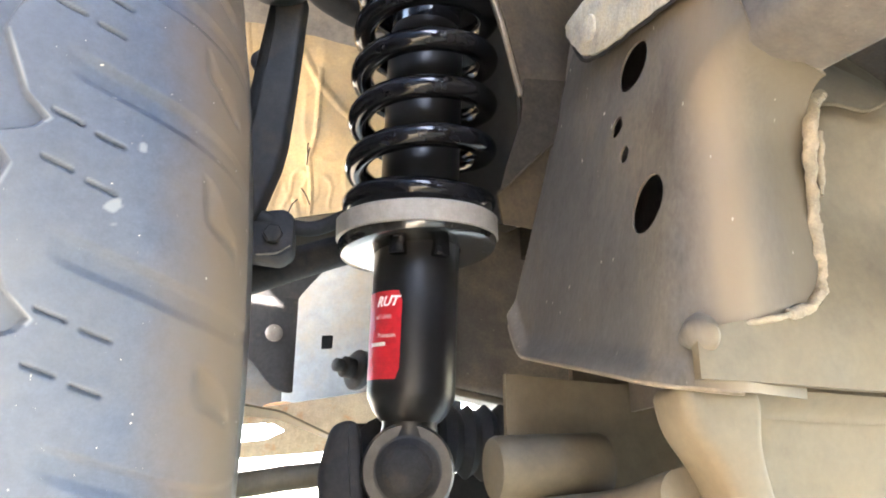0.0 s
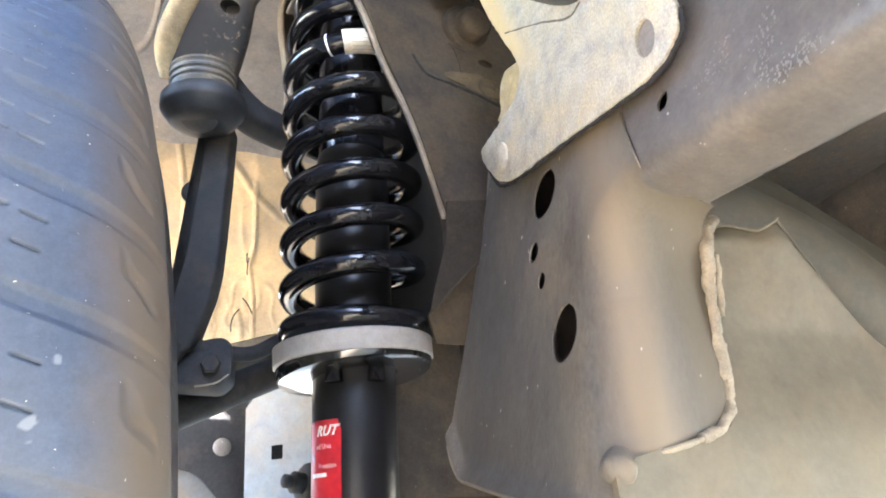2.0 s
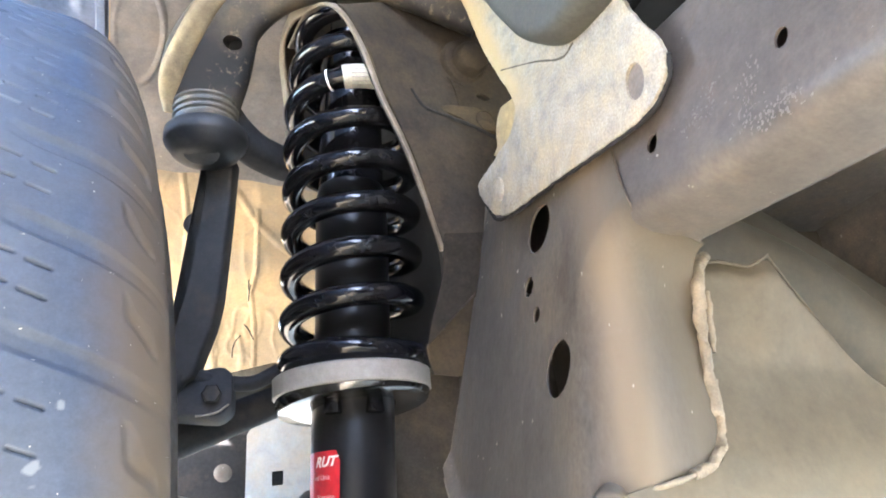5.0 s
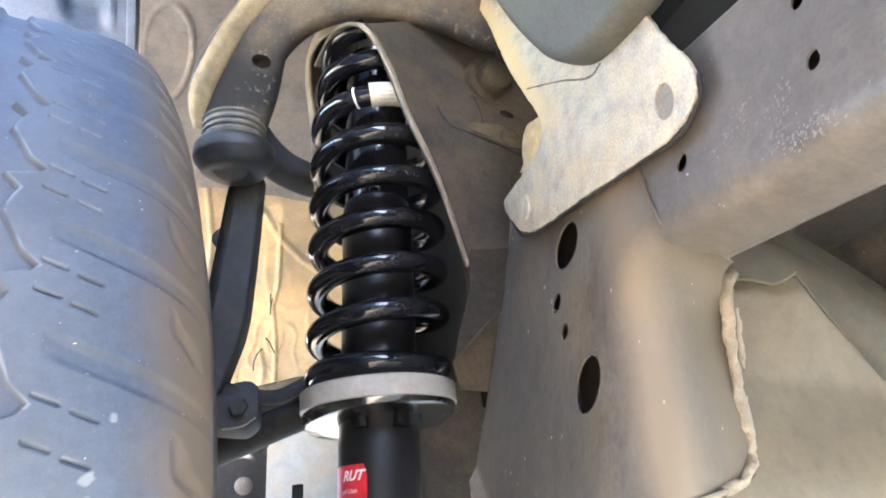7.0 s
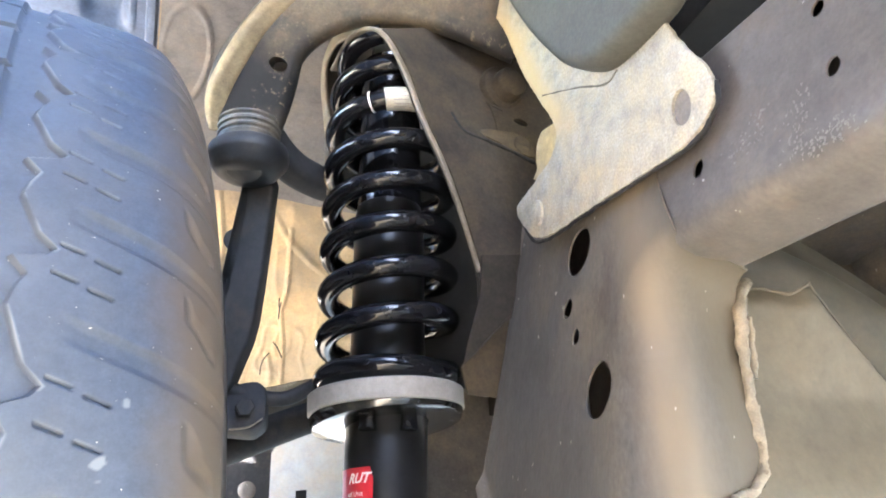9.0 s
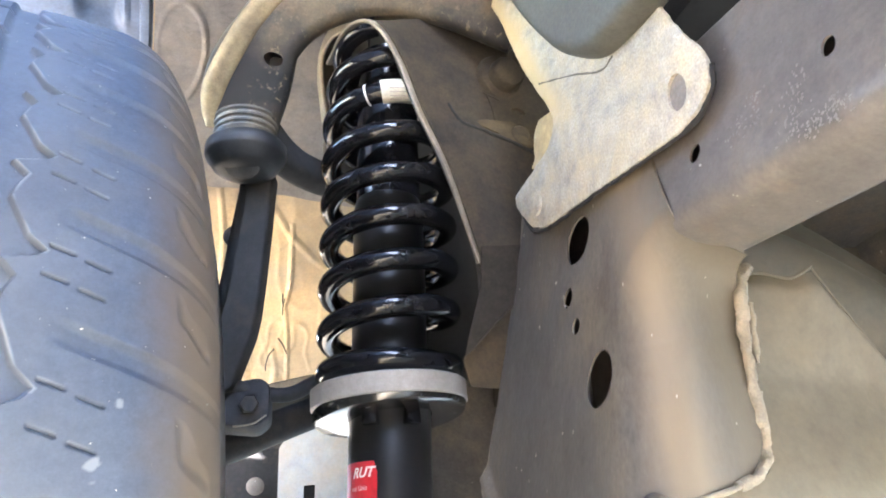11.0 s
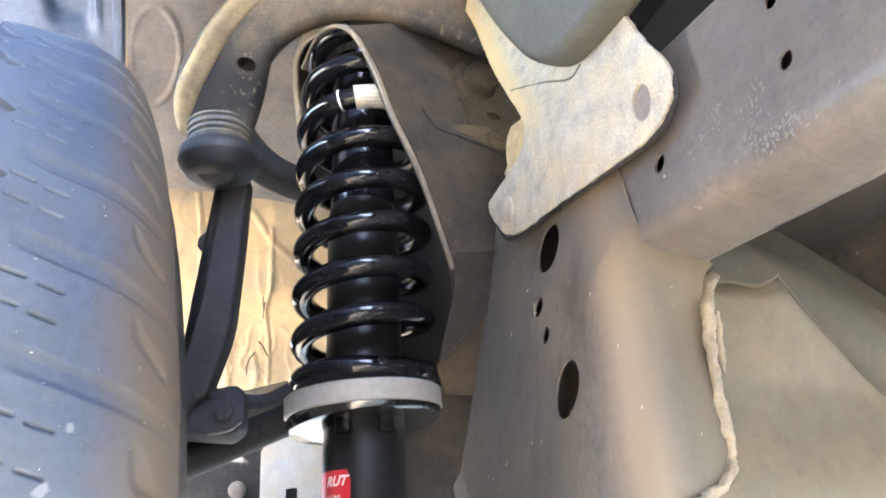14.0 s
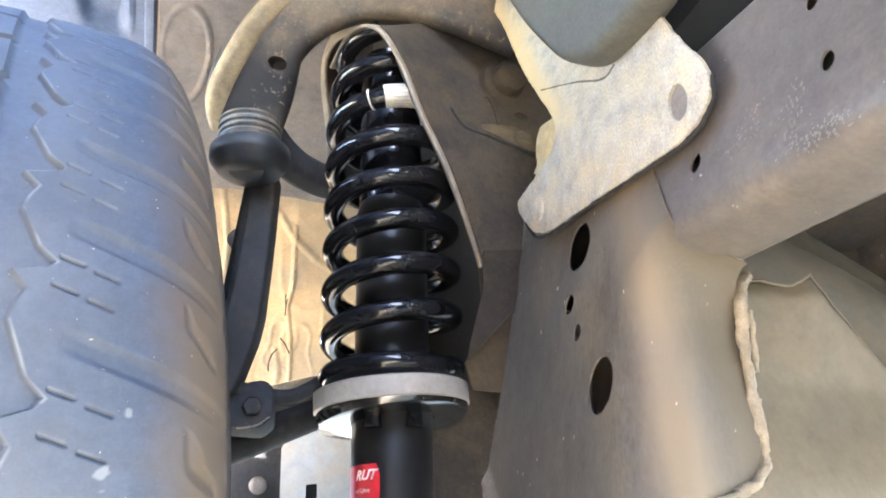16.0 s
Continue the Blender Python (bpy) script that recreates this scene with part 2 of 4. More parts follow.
def catmull(pts, n=8):
    """A smooth line through the points."""
    P = [Vector(p) for p in pts]
    P = [2 * P[0] - P[1]] + P + [2 * P[-1] - P[-2]]
    out = []
    for i in range(1, len(P) - 2):
        a, b, c, d = P[i - 1:i + 3]
        for k in range(n):
            t = k / n
            out.append(0.5 * ((2 * b) + (c - a) * t + (2 * a - 5 * b + 4 * c - d) * t * t + (3 * b - a - 3 * c + d) * t ** 3))
    return out + [P[-2]]


def round_rect(w, h, r, n=4):
    out = []
    for cx, cy, a0 in ((w / 2 - r, h / 2 - r, 0), (-w / 2 + r, h / 2 - r, 90), (-w / 2 + r, -h / 2 + r, 180), (w / 2 - r, -h / 2 + r, 270)):
        for k in range(n + 1):
            a = radians(a0 + 90 * k / n)
            out.append((cx + r * math.cos(a), cy + r * math.sin(a)))
    return out


def circle(r, n=14):
    return [(r * math.cos(2 * math.pi * k / n), r * math.sin(2 * math.pi * k / n)) for k in range(n)]


def sweep(bm, pts, section, scales=None, up=(0, 0, 1), caps=True):
    """Sweep a closed 2D section along a line; the section's second axis leans to up."""
    pts = [Vector(p) for p in pts]
    rings, prev = [], Vector(up)
    for i, p in enumerate(pts):
        d = (pts[min(i + 1, len(pts) - 1)] - pts[max(i - 1, 0)]).normalized()
        v = (prev - d * prev.dot(d)).normalized()
        prev = v
        u = d.cross(v)
        s = scales[i] if scales else 1.0
        sx, sy = s if isinstance(s, tuple) else (s, s)
        rings.append([bm.verts.new(p + u * a * sx + v * b * sy) for a, b in section])
    n = len(section)
    for r0, r1 in zip(rings, rings[1:]):
        for k in range(n):
            bm.faces.new((r0[k], r0[(k + 1) % n], r1[(k + 1) % n], r1[k]))
    if caps:
        bm.faces.new(rings[0][::-1])
        bm.faces.new(rings[-1])
    return bm


def tube(pts, r, n=14, scales=None):
    return sweep(bmesh.new(), pts, circle(r, n), scales)


def lathe(profile, m, n=32, closed=False):
    """Turn (radius, height) points about the z axis of the pose m."""
    bm = bmesh.new()
    rings = [[bm.verts.new(m @ Vector((r * math.cos(2 * math.pi * k / n), r * math.sin(2 * math.pi * k / n), h))) for k in range(n)] for r, h in profile]
    pairs = list(zip(rings, rings[1:])) + ([(rings[-1], rings[0])] if closed else [])
    for a, b in pairs:
        for k in range(n):
            bm.faces.new((a[k], a[(k + 1) % n], b[(k + 1) % n], b[k]))
    if not closed:
        bm.faces.new(rings[0][::-1])
        bm.faces.new(rings[-1])
    return bm


def rounded(pts, r, n=4):
    """Round the corners of a polygon in the plane; r: one radius, or one for each corner."""
    out, N = [], len(pts)
    for i in range(N):
        p, a, b = Vector(pts[i]), Vector(pts[i - 1]), Vector(pts[(i + 1) % N])
        ri = r[i] if isinstance(r, (list, tuple)) else r
        d0, d1 = (a - p), (b - p)
        q = min(ri, d0.length * 0.45, d1.length * 0.45)
        p0, p1 = p + d0.normalized() * q, p + d1.normalized() * q
        for k in range(n + 1):
            t = k / n
            out.append(tuple((1 - t) ** 2 * p0 + 2 * t * (1 - t) * p + t * t * p1))
    return out


def slab(outline, thick, m, bevel=0.0, segs=2):
    """A plate with that outline in the xy plane of the pose m, thick along its -z, edges rounded."""
    bm = bmesh.new()
    top = [bm.verts.new((x, y, 0)) for x, y in outline]
    low = [bm.verts.new((x, y, -thick)) for x, y in outline]
    n = len(outline)
    faces = [bm.faces.new(top), bm.faces.new(low[::-1])]
    for k in range(n):
        bm.faces.new((top[k], low[k], low[(k + 1) % n], top[(k + 1) % n]))
    bmesh.ops.recalc_face_normals(bm, faces=bm.faces)
    if bevel:
        rim = [e for e in bm.edges if len(e.link_faces) == 2 and any(f in faces for f in e.link_faces)]
        bmesh.ops.bevel(bm, geom=rim, offset=bevel, segments=segs, affect="EDGES", profile=0.5)
    bmesh.ops.transform(bm, matrix=m, verts=bm.verts)
    return bm


def box(x0, x1, y0, y1, z0, z1, bevel=0.0):
    return slab([(x0, y0), (x1, y0), (x1, y1), (x0, y1)], z1 - z0, Matrix.Translation((0, 0, z1)), bevel)


def basis(o, u, v):
    """A pose at o whose x axis is u and whose y axis leans to v."""
    u = Vector(u).normalized()
    v = Vector(v)
    v = (v - u * v.dot(u)).normalized()
    w = u.cross(v)
    m = Matrix((u, v, w)).transposed().to_4x4()
    return Matrix.Translation(o) @ m


def along(o, d):
    """A pose at o whose z axis is d."""
    return Matrix.Translation(o) @ Vector(d).to_track_quat("Z", "Y").to_matrix().to_4x4()


def cut(ob, cutters):
    """Cut holes of the given meshes (bmesh) out of an object, for good."""
    made = []
    for c in cutters:
        bmesh.ops.recalc_face_normals(c, faces=c.faces)
        bmesh.ops.translate(c, verts=c.verts, vec=-base_of(ob))
        me = bpy.data.meshes.new("cutter")
        c.to_mesh(me)
        c.free()
        k = new("cutter", me)
        k.matrix_world = Matrix.Translation(base_of(ob))
        made.append(k)
        mod = ob.modifiers.new("cut", "BOOLEAN")
        mod.operation, mod.object, mod.solver = "DIFFERENCE", k, "EXACT"
    bpy.context.view_layer.update()
    me = bpy.data.meshes.new_from_object(ob.evaluated_get(bpy.context.evaluated_depsgraph_get()))
    old = ob.data
    ob.modifiers.clear()
    ob.data = me
    bpy.data.meshes.remove(old)
    for k in made:
        d = k.data
        bpy.data.objects.remove(k)
        bpy.data.meshes.remove(d)
    for f in me.polygons:
        f.use_smooth = True
    me.set_sharp_from_angle(angle=radians(40))


def rod(a, b, r, n=20, bevel=0.0):
    a, b = Vector(a), Vector(b)
    h = (b - a).length
    e = bevel
    prof = [(r - e, 0), (r, e), (r, h - e), (r - e, h)] if e else [(r, 0), (r, h)]
    return lathe(prof, along(a, b - a), n)


def hexa(o, d, r, h):
    return lathe([(r * 0.9, 0), (r, h * 0.12), (r, h * 0.85), (r * 0.86, h)], along(o, d), 6)


def crumple(bm, amount, scale, seed=0.0):
    for v in bm.verts:
        p = v.co * scale + Vector((seed, seed * 0.7, 0))
        v.co += Vector((noise.noise(p), noise.noise(p + Vector((7.1, 0, 0))), noise.noise(p + Vector((0, 3.3, 5.0))))) * amount


def sheet(fn, nu, nv, thick):
    """A solid sheet over fn(u, v), u and v from 0 to 1, thick along its own normals."""
    bm = bmesh.new()
    vs = [[bm.verts.new(fn(i / nu, j / nv)) for j in range(nv + 1)] for i in range(nu + 1)]
    for i in range(nu):
        for j in range(nv):
            bm.faces.new((vs[i][j], vs[i + 1][j], vs[i + 1][j + 1], vs[i][j + 1]))
    bmesh.ops.recalc_face_normals(bm, faces=bm.faces)
    if thick:
        bm.normal_update()
        bmesh.ops.solidify(bm, geom=bm.faces[:], thickness=thick)
    return bm


# ---- ground and shell ----
def structure(name, bm, material, label, category="structure", smooth=40):
    return tagged(part(name, bm, material, None, label, smooth), label, category, kind="structure")


structure("ground", sheet(lambda u, v: Vector(((u - 0.5) * 600, (v - 0.5) * 600, 0.007)), 4, 4, 0), M_ground, "pale tan dry sandy ground under the vehicle", "ground", 0)

# wheel arch: a creased liner bent round the wheel
CREASES = [
    ([(0.150, 0.575), (0.154, 0.553), (0.163, 0.473), (0.160, 0.428), (0.172, 0.374), (0.176, 0.336), (0.182, 0.270)], 0.0040, 0.0028),
    ([(0.115, 0.605), (0.127, 0.590), (0.153, 0.553), (0.193, 0.517), (0.225, 0.495)], 0.0045, 0.0050),
    ([(0.039, 0.640), (0.050, 0.580), (0.058, 0.531), (0.060, 0.470)], 0.0040, 0.0035),
    ([(0.120, 0.380), (0.112, 0.330), (0.118, 0.280)], 0.0040, 0.0060),
    ([(0.150, 0.353), (0.160, 0.320), (0.158, 0.280)], 0.0035, 0.0045),
]


def crease_at(x, v):
    """Height of the sharp folds in the liner."""
    h = 0.0
    for line, height, wide in CREASES:
        best = 1.0
        for (x0, v0), (x1, v1) in zip(line, line[1:]):
            ax, av, bx, bv = x1 - x0, (v1 - v0) * 0.97, x - x0, (v - v0) * 0.97
            t = max(0.0, min(1.0, (ax * bx + av * bv) / (ax * ax + av * av)))
            best = min(best, math.hypot(bx - ax * t, bv - av * t))
        h += 0.6 * height * max(0.0, 1 - best / (wide * 1.5)) ** 1.5
    return h


def arch_liner(u, v):
    x = -0.056 + 0.53 * u
    v = 0.262 + 0.738 * v + 0.006 * noise.noise(Vector((x * 25, 0, 2)))
    a = radians(4 + 100 * v)
    k = noise.noise(Vector((x * 9, v * 8, 1.0))) * 0.005 + noise.noise(Vector((x * 30, v * 27, 4.0))) * 0.0014
    q = Vector((x * 11, v * 7, 2.0))
    fold = 0.0009 * max(0.0, 1 - 6 * abs(noise.noise(q))) ** 2 + 0.0012 * max(0.0, 1 - 6 * abs(noise.noise(q * 2.7))) ** 2 * (1 if v < 0.45 else 0.4)
    r = 0.555 - k - fold - crease_at(x, v)
    return Vector((x, 0.655 + r * math.cos(a), 0.40 + r * math.sin(a)))


def upper_guard(u, v):
    """Stiff brown-grey guard lapped over the felt above, with a pressed ring."""
    x = -0.0536 + 0.53 * u
    edge = 0.628 + 0.004 * math.sin(x * 21) + 0.003 * noise.noise(Vector((x * 40, 0, 0)))
    v = edge + (1.0 - edge) * v
    a = radians(4 + 100 * v)
    dx, dv = (x + 0.024) / 0.0262, (v - 0.860) / 0.086
    ring = 0.0024 * (0.65 + 0.35 * max(-1.0, min(1.0, dx))) * math.exp(-((math.sqrt(dx * dx + dv * dv) - 1) / 0.075) ** 2)
    k = noise.noise(Vector((x * 12, v * 9, 7.0))) * 0.003 + noise.noise(Vector((x * 45, v * 40, 3.0))) * 0.0012
    r = 0.546 - ring - k
    return Vector((x, 0.655 + r * math.cos(a), 0.40 + r * math.sin(a)))


structure("wheel_arch_liner", sheet(arch_liner, 240, 300, 0.004), M_liner, "tan felt wheel arch liner, creased and dusty", "liner", 60)
structure("lower_arch_panel", sheet(lambda u, v: Vector((-0.056 + 0.53 * u, 0.655 + 0.562 * math.cos(radians(4 + 27.5 * v)), 0.40 + 0.562 * math.sin(radians(4 + 27.5 * v)))), 30, 20, 0.003), M_dark, "dark grey lower panel of the wheel arch", "panel")
structure("upper_wheel_guard", sheet(upper_guard, 330, 200, 0.003), M_guard, "brown-grey dusty guard over the wheel arch liner", "guard", 60)
for line in ([(0.156, 0.375), (0.164, 0.366), (0.173, 0.350)], [(0.153, 0.356), (0.146, 0.345), (0.143, 0.330), (0.144, 0.318)], [(0.154, 0.452), (0.155, 0.440), (0.158, 0.430)], [(0.158, 0.445), (0.157, 0.432), (0.158, 0.415)]):
    rim = [(x, 0.655 + 0.5475 * math.cos(radians(4 + 100 * v)), 0.40 + 0.5475 * math.sin(radians(4 + 100 * v))) for x, v in line]
    part("loose_thread", tube(catmull(rim, 4), 0.0010, 6), M_dark, bpy.data.objects["wheel_arch_liner"])


def roof(u, v):
    x = -0.36 + 1.4 * u
    y = -0.30 + 1.45 * v
    return Vector((x, y, 1.50 + 0.02 * noise.noise(Vector((x * 4, y * 4, 0)))))


# unseen lid added to shut out the sky from above
structure("ceiling", sheet(roof, 24, 24, 0.01), M_void, "unseen dark body underside, added to close off the sky over the wheel", "body", 60)


def fender_inner(u, v):
    """Painted inner fender with a pressed pocket and an upright rib along the guard."""
    x = -0.342 + 0.290 * u
    w = 0.36 + 0.75 * v
    px, pw = abs(x + 0.112) / 0.0235, abs(w - 0.925) / 0.058
    pocket = 1 / (1 + math.exp(14 * ((px ** 4 + pw ** 4) ** 0.25 - 1)))
    rib = math.exp(-((x + 0.0640) / 0.0028) ** 4)
    lip = math.exp(-((x + 0.0850) / 0.0030) ** 2) * min(1.0, max(0.0, (w - 0.86) * 30))
    r = 0.560 + 0.012 * pocket - 0.007 * rib - 0.003 * lip
    a = radians(4 + 100 * w)
    return Vector((x, 0.655 + r * math.cos(a), 0.40 + r * math.sin(a)))


structure("inner_fender", sheet(fender_inner, 240, 80, 0.004), M_fender, "pale blue-grey inner fender with a pressed pocket and an upright rib", "fender")

# unseen outer fender, its arch cut to steer the sun; behind-wheel skirt, engine side
outer = [(-0.35, 0.25), (0.27, 0.25)]
for k in range(0, 19):
    a = radians(176 - 184 * k / 18)
    outer.append((0.77 + 0.52 * math.cos(a), 0.42 + 0.66 * math.sin(a)))
outer += [(1.90, 0.34), (1.90, 1.52), (-0.35, 1.52)]
structure("sun_block_fender", slab(outer, 0.02, basis((-0.345, 0, 0), (0, 1, 0), (0, 0, 1)), 0.003), M_fender, "unseen pale blue-grey outer fender with a round wheel arch, added to block the sun", "fender")
# filler wall closing the far side, brown to stand for haze
structure("engine_side_filler", box(0.78, 0.82, -0.30, 1.9, 0.42, 1.50), M_frame, "added filler wall towards the engine, brown for haze", "body", 0)
structure("firewall", box(0.43, 0.80, 0.86, 0.90, 0.62, 1.50), M_void, "dark panel between wheel arch and engine", "body", 0)
# added floor, its black standing for the unlit gap above the rail
structure("body_floor", box(0.33, 0.56, -1.2, 0.62, 0.72, 0.76), M_void, "added floor over the frame, black for the dark gap", "body", 0)
# second half of the added floor, its brown imitating haze
structure("floor_haze_pan", box(0.56, 0.80, -1.2, 0.62, 0.72, 0.76), M_frame, "added floor pan, brown for the haze there", "body", 0)
# unseen floor, run far back to trim the reflected sky
structure("cab_floor_screen", box(-0.34, 0.33, -3.4, -0.28, 0.80, 0.86), M_void, "unseen dark cab floor, added to trim the sky behind the wheel", "body", 0)

# unseen wall that narrows the strip of sky on the coils
structure("cab_sky_screen", box(0.14, 0.80, -0.33, -0.30, 0.862, 1.495), M_void, "unseen dark wall over the cab floor, added to narrow the sky", "body", 0)
# unseen side panel, tall enough to keep the low sun out
structure("side_sun_screen", box(-0.42, -0.34, -3.6, -0.352, 0.20, 1.75, 0.02), M_fender, "unseen pale blue-grey body side, added to block the sun behind the wheel", "body")
# unseen dark block that cuts the light from the rear
structure("rear_light_block", box(0.04, 0.80, -0.62, -0.55, 0.26, 0.74, 0.01), M_void, "unseen black panel behind the wheel, added to cut light from behind", "cross member")

# ---- wheel ----
R, HUB, XC, HALF = 0.4045, Vector((-0.1552, 0.6506, 0.4124)), -0.1552, 0.136
wheel = thing("wheel", (XC, HUB.y, 0.0), "worn all-terrain wheel with a dusty tyre on the ground", "wheel")
TOE, CAMBER = 7.6, 4.5                     # steered a little outwards, its top leaning out
GROOVES = [-137.2, -127.3, -117.4, -107.5, -97.6, -87.7, -77.8, -67.9, -57.9, -47.5, -37.2, -27.2, -17.3, -7.3, 2.5, 10.4, 18.0, 25.2, 32.5, 39.8, 47.1, 54.4, 61.7, 69.0, 76.3, 83.6]
STEPS = list(range(len(GROOVES)))
RIM_F = [0.0, 0.30, 0.38, 0.46, 0.60, 0.70, 0.85, 1.0]
RIM_X = [0.038, 0.046, 0.0535, 0.050, 0.037, 0.0435, 0.040, 0.038]


def block(a, ax):
    """How far the angle a lies along its tread block, 0 to 1 from one cross groove to the next, and the block's length."""
    deg = math.degrees(a) + 55.0 * (ax - 0.06)
    s = float(np.interp(deg, GROOVES, STEPS))
    i = min(int(s), len(GROOVES) - 2)
    return 1.0 - (s - i), radians(GROOVES[i + 1] - GROOVES[i]) * R


SLITS = ((0.0590, 0.33), (0.0732, 0.345), (0.0570, 0.60), (0.0712, 0.615))


def slit(f, size, ax):
    """Signed distance to the nearest fine slit, and how much of it reaches to ax."""
    best = (1.0, 0.0)
    for row, q in SLITS:
        reach = min(1.0, (0.0056 - abs(ax - row)) * 900)
        if reach > 0:
            g = (f - q) * size
            if abs(g) < abs(best[0]):
                best = (g, reach)
    return best


def tread(a, x):
    """Depth of the worn tread under its crown: zigzag rim of the middle groove, cross grooves and fine slits."""
    ax = abs(x)
    f, size = block(a, ax)
    rim = float(np.interp(f, RIM_F, RIM_X))
    d = 0.0
    if ax < rim:
        d = min(0.0042, (rim - ax) * 2.2)
        if ax < 0.024:
            d = 0.0042 - min(0.0042, (0.024 - ax) * 1.5)
            if 0.45 < (f + x * 9) % 1.0 < 0.58 and ax > 0.006:
                d = 0.0042
        return d
    if ax > 0.056:
        g = min(f, 1 - f) * size
        fade = min(1.0, (ax - 0.056) / 0.012) * (1.0 - 0.5 * min(1.0, max(0.0, (ax - 0.095) / 0.02)))
        d = 0.0030 * fade * max(0.0, min(1.0, (0.0066 - g) / 0.0036))
    g, reach = slit(f, size, ax)
    if reach > 0:
        d += 0.0020 * math.exp(-(g / 0.0008) ** 2) * reach
    return d


def crown(x):
    """Radius of the tyre across its width, shoulders rounded."""
    ax = abs(x)
    r = R - 0.75 * x * x
    if ax > 0.088:
        k = min((ax - 0.088) / (HALF - 0.088), 1.0)
        r -= 0.055 * (1 - math.sqrt(max(0.0, 1 - k ** 2.2)))
    return r


xs = np.concatenate([np.linspace(-HALF, -0.02, 60), np.linspace(-0.019, 0.0340, 34), np.linspace(0.0344, 0.0560, 62), np.linspace(0.0568, 0.122, 80), np.linspace(0.123, HALF, 24)])
fine = np.arange(-27, 80, 0.08)
coarse = np.arange(80, 333, 2.5)
angles = np.radians(np.concatenate([fine, coarse]))
verts, faces, nx, na = [], [], len(xs), len(angles)
for a in angles:
    ca, sa = math.cos(a), math.sin(a)
    for x in xs:
        r = crown(x) - tread(a, x)
        if abs(x) > 0.106:
            sn = block(a, abs(x))[0]
            r -= 0.0034 * max(0.0, min(1.0, 9 * (0.13 - abs(sn - 0.45 - 10 * (abs(x) - 0.1155) + 0.1 * noise.noise(Vector((x * 90, ca * 30, sa * 30))))))) * max(0.0, min(1.0, 300 * (0.009 - abs(abs(x) - 0.1155))))
        w = noise.noise(Vector((x * 40, ca * 12, sa * 12))) * 0.0010
        verts.append((x, -(r + w) * ca, (r + w) * sa + HUB.z))
def dusty(a, x):
    """How much paler it is here: dust over the worn middle and on the rim of the zigzag groove, and glints painted
    along the slits.
    """
    ax = abs(x)
    f, size = block(a, ax)
    v = 0.34 * max(0.0, min(1.0, (0.094 - ax) / 0.05)) * (0.8 + 0.5 * noise.noise(Vector((x * 30, a * 12, 1.0))))
    g, reach = slit(f, size, ax)
    if reach > 0:
        v = max(v, reach * (0.5 + 0.8 * noise.noise(Vector((x * 45, a * 22, 6.0)))) * math.exp(-((g + 0.0011) / 0.0006) ** 2))
        v *= 1 - reach * math.exp(-((g - 0.0003) / 0.0008) ** 2)
    g = ax - float(np.interp(f, RIM_F, RIM_X))
    edge = math.exp(-((g - 0.0002) / 0.0010) ** 2) * max(0.0, min(1.0, (0.75 if f < 0.42 else 0.15) + 1.4 * noise.noise(Vector((x * 60, a * 25, 2.0)))))
    for sx, sa, size_ in ((0.0755, -5.0, 0.0028), (0.0840, -1.7, 0.0019)):
        away = math.hypot(ax - sx, (math.degrees(a) - sa) * 0.007 * 0.7) / size_
        if away < 2.0:
            edge = max(edge, min(0.85, max(0.0, 1.6 * (1.0 - away + 1.3 * noise.noise(Vector((x * 330, a * 130, 8.0)))))))
    return max(0.0, v, edge)


for i in range(na):
    j = (i + 1) % na
    for k in range(nx - 1):
        faces.append((i * nx + k, i * nx + k + 1, j * nx + k + 1, j * nx + k))
me = bpy.data.meshes.new("tyre")
me.from_pydata(verts, [], faces)
for f in me.polygons:
    f.use_smooth = True
me.set_sharp_from_angle(angle=radians(50))
me.materials.append(M_tyre)
pale_marks = me.attributes.new("dust", "FLOAT", "POINT")
pale_marks.data.foreach_set("value", [dusty(a, x) if i < len(fine) else 0.0 for i, a in enumerate(angles) for x in xs])
tyre = tagged(new("tyre", me), "worn dusty all-terrain tyre tread")
tyre.parent = wheel
axle = basis(HUB, (0, 1, 0), (0, 0, 1))      # its z axis runs across the vehicle
side = [(R - 0.070, HALF), (R - 0.085, HALF + 0.008), (R - 0.11, HALF + 0.010), (0.245, HALF - 0.006), (0.225, HALF - 0.022), (0.215, HALF - 0.03), (0.215, -HALF + 0.03), (0.225, -HALF + 0.022), (0.245, -HALF + 0.006), (R - 0.11, -HALF - 0.010), (R - 0.070, -HALF)]
part("sidewall", lathe(side, axle, 96, closed=True), M_rubber, tyre)
part("rim", lathe([(0.215, 0.105), (0.222, 0.115), (0.205, 0.10), (0.19, 0.02), (0.08, 0.0), (0.08, -0.02), (0.19, -0.01), (0.20, -0.09), (0.222, -0.11), (0.215, -0.10)], axle, 64, closed=True), M_steel, wheel)
part("hub", rod(HUB + Vector((-0.05, 0, 0)), HUB + Vector((0.12, 0, 0)), 0.075, 32, 0.006), M_dark, wheel)
turn = pose(0, 0, 0, 0, 0, TOE) @ pose(0, 0, 0, 0, -CAMBER, 0)
wheel.matrix_basis = Matrix.Translation(HUB) @ turn @ Matrix.Translation((0, 0, -HUB.z))
# thin rubber hairs left on the shoulder
for k in range(24):
    a = radians(4 + 2.1 * k + 0.9 * math.sin(k * 2.1))
    ax = 0.124 + 0.005 * math.sin(k * 1.7)
    r = crown(ax)
    p = Vector((XC + ax, HUB.y - r * math.cos(a), HUB.z + r * math.sin(a)))
    q = p + Vector((0.8, -0.55 * math.cos(a), 0.55 * math.sin(a) + 0.15 * math.cos(k * 5))) * (0.010 + 0.003 * math.sin(k * 4.1))
    part("rubber_hair", tube([p, (p + q) / 2 + Vector((0, 0, 0.0008)), q], 0.0005, 6), M_rubber, wheel)

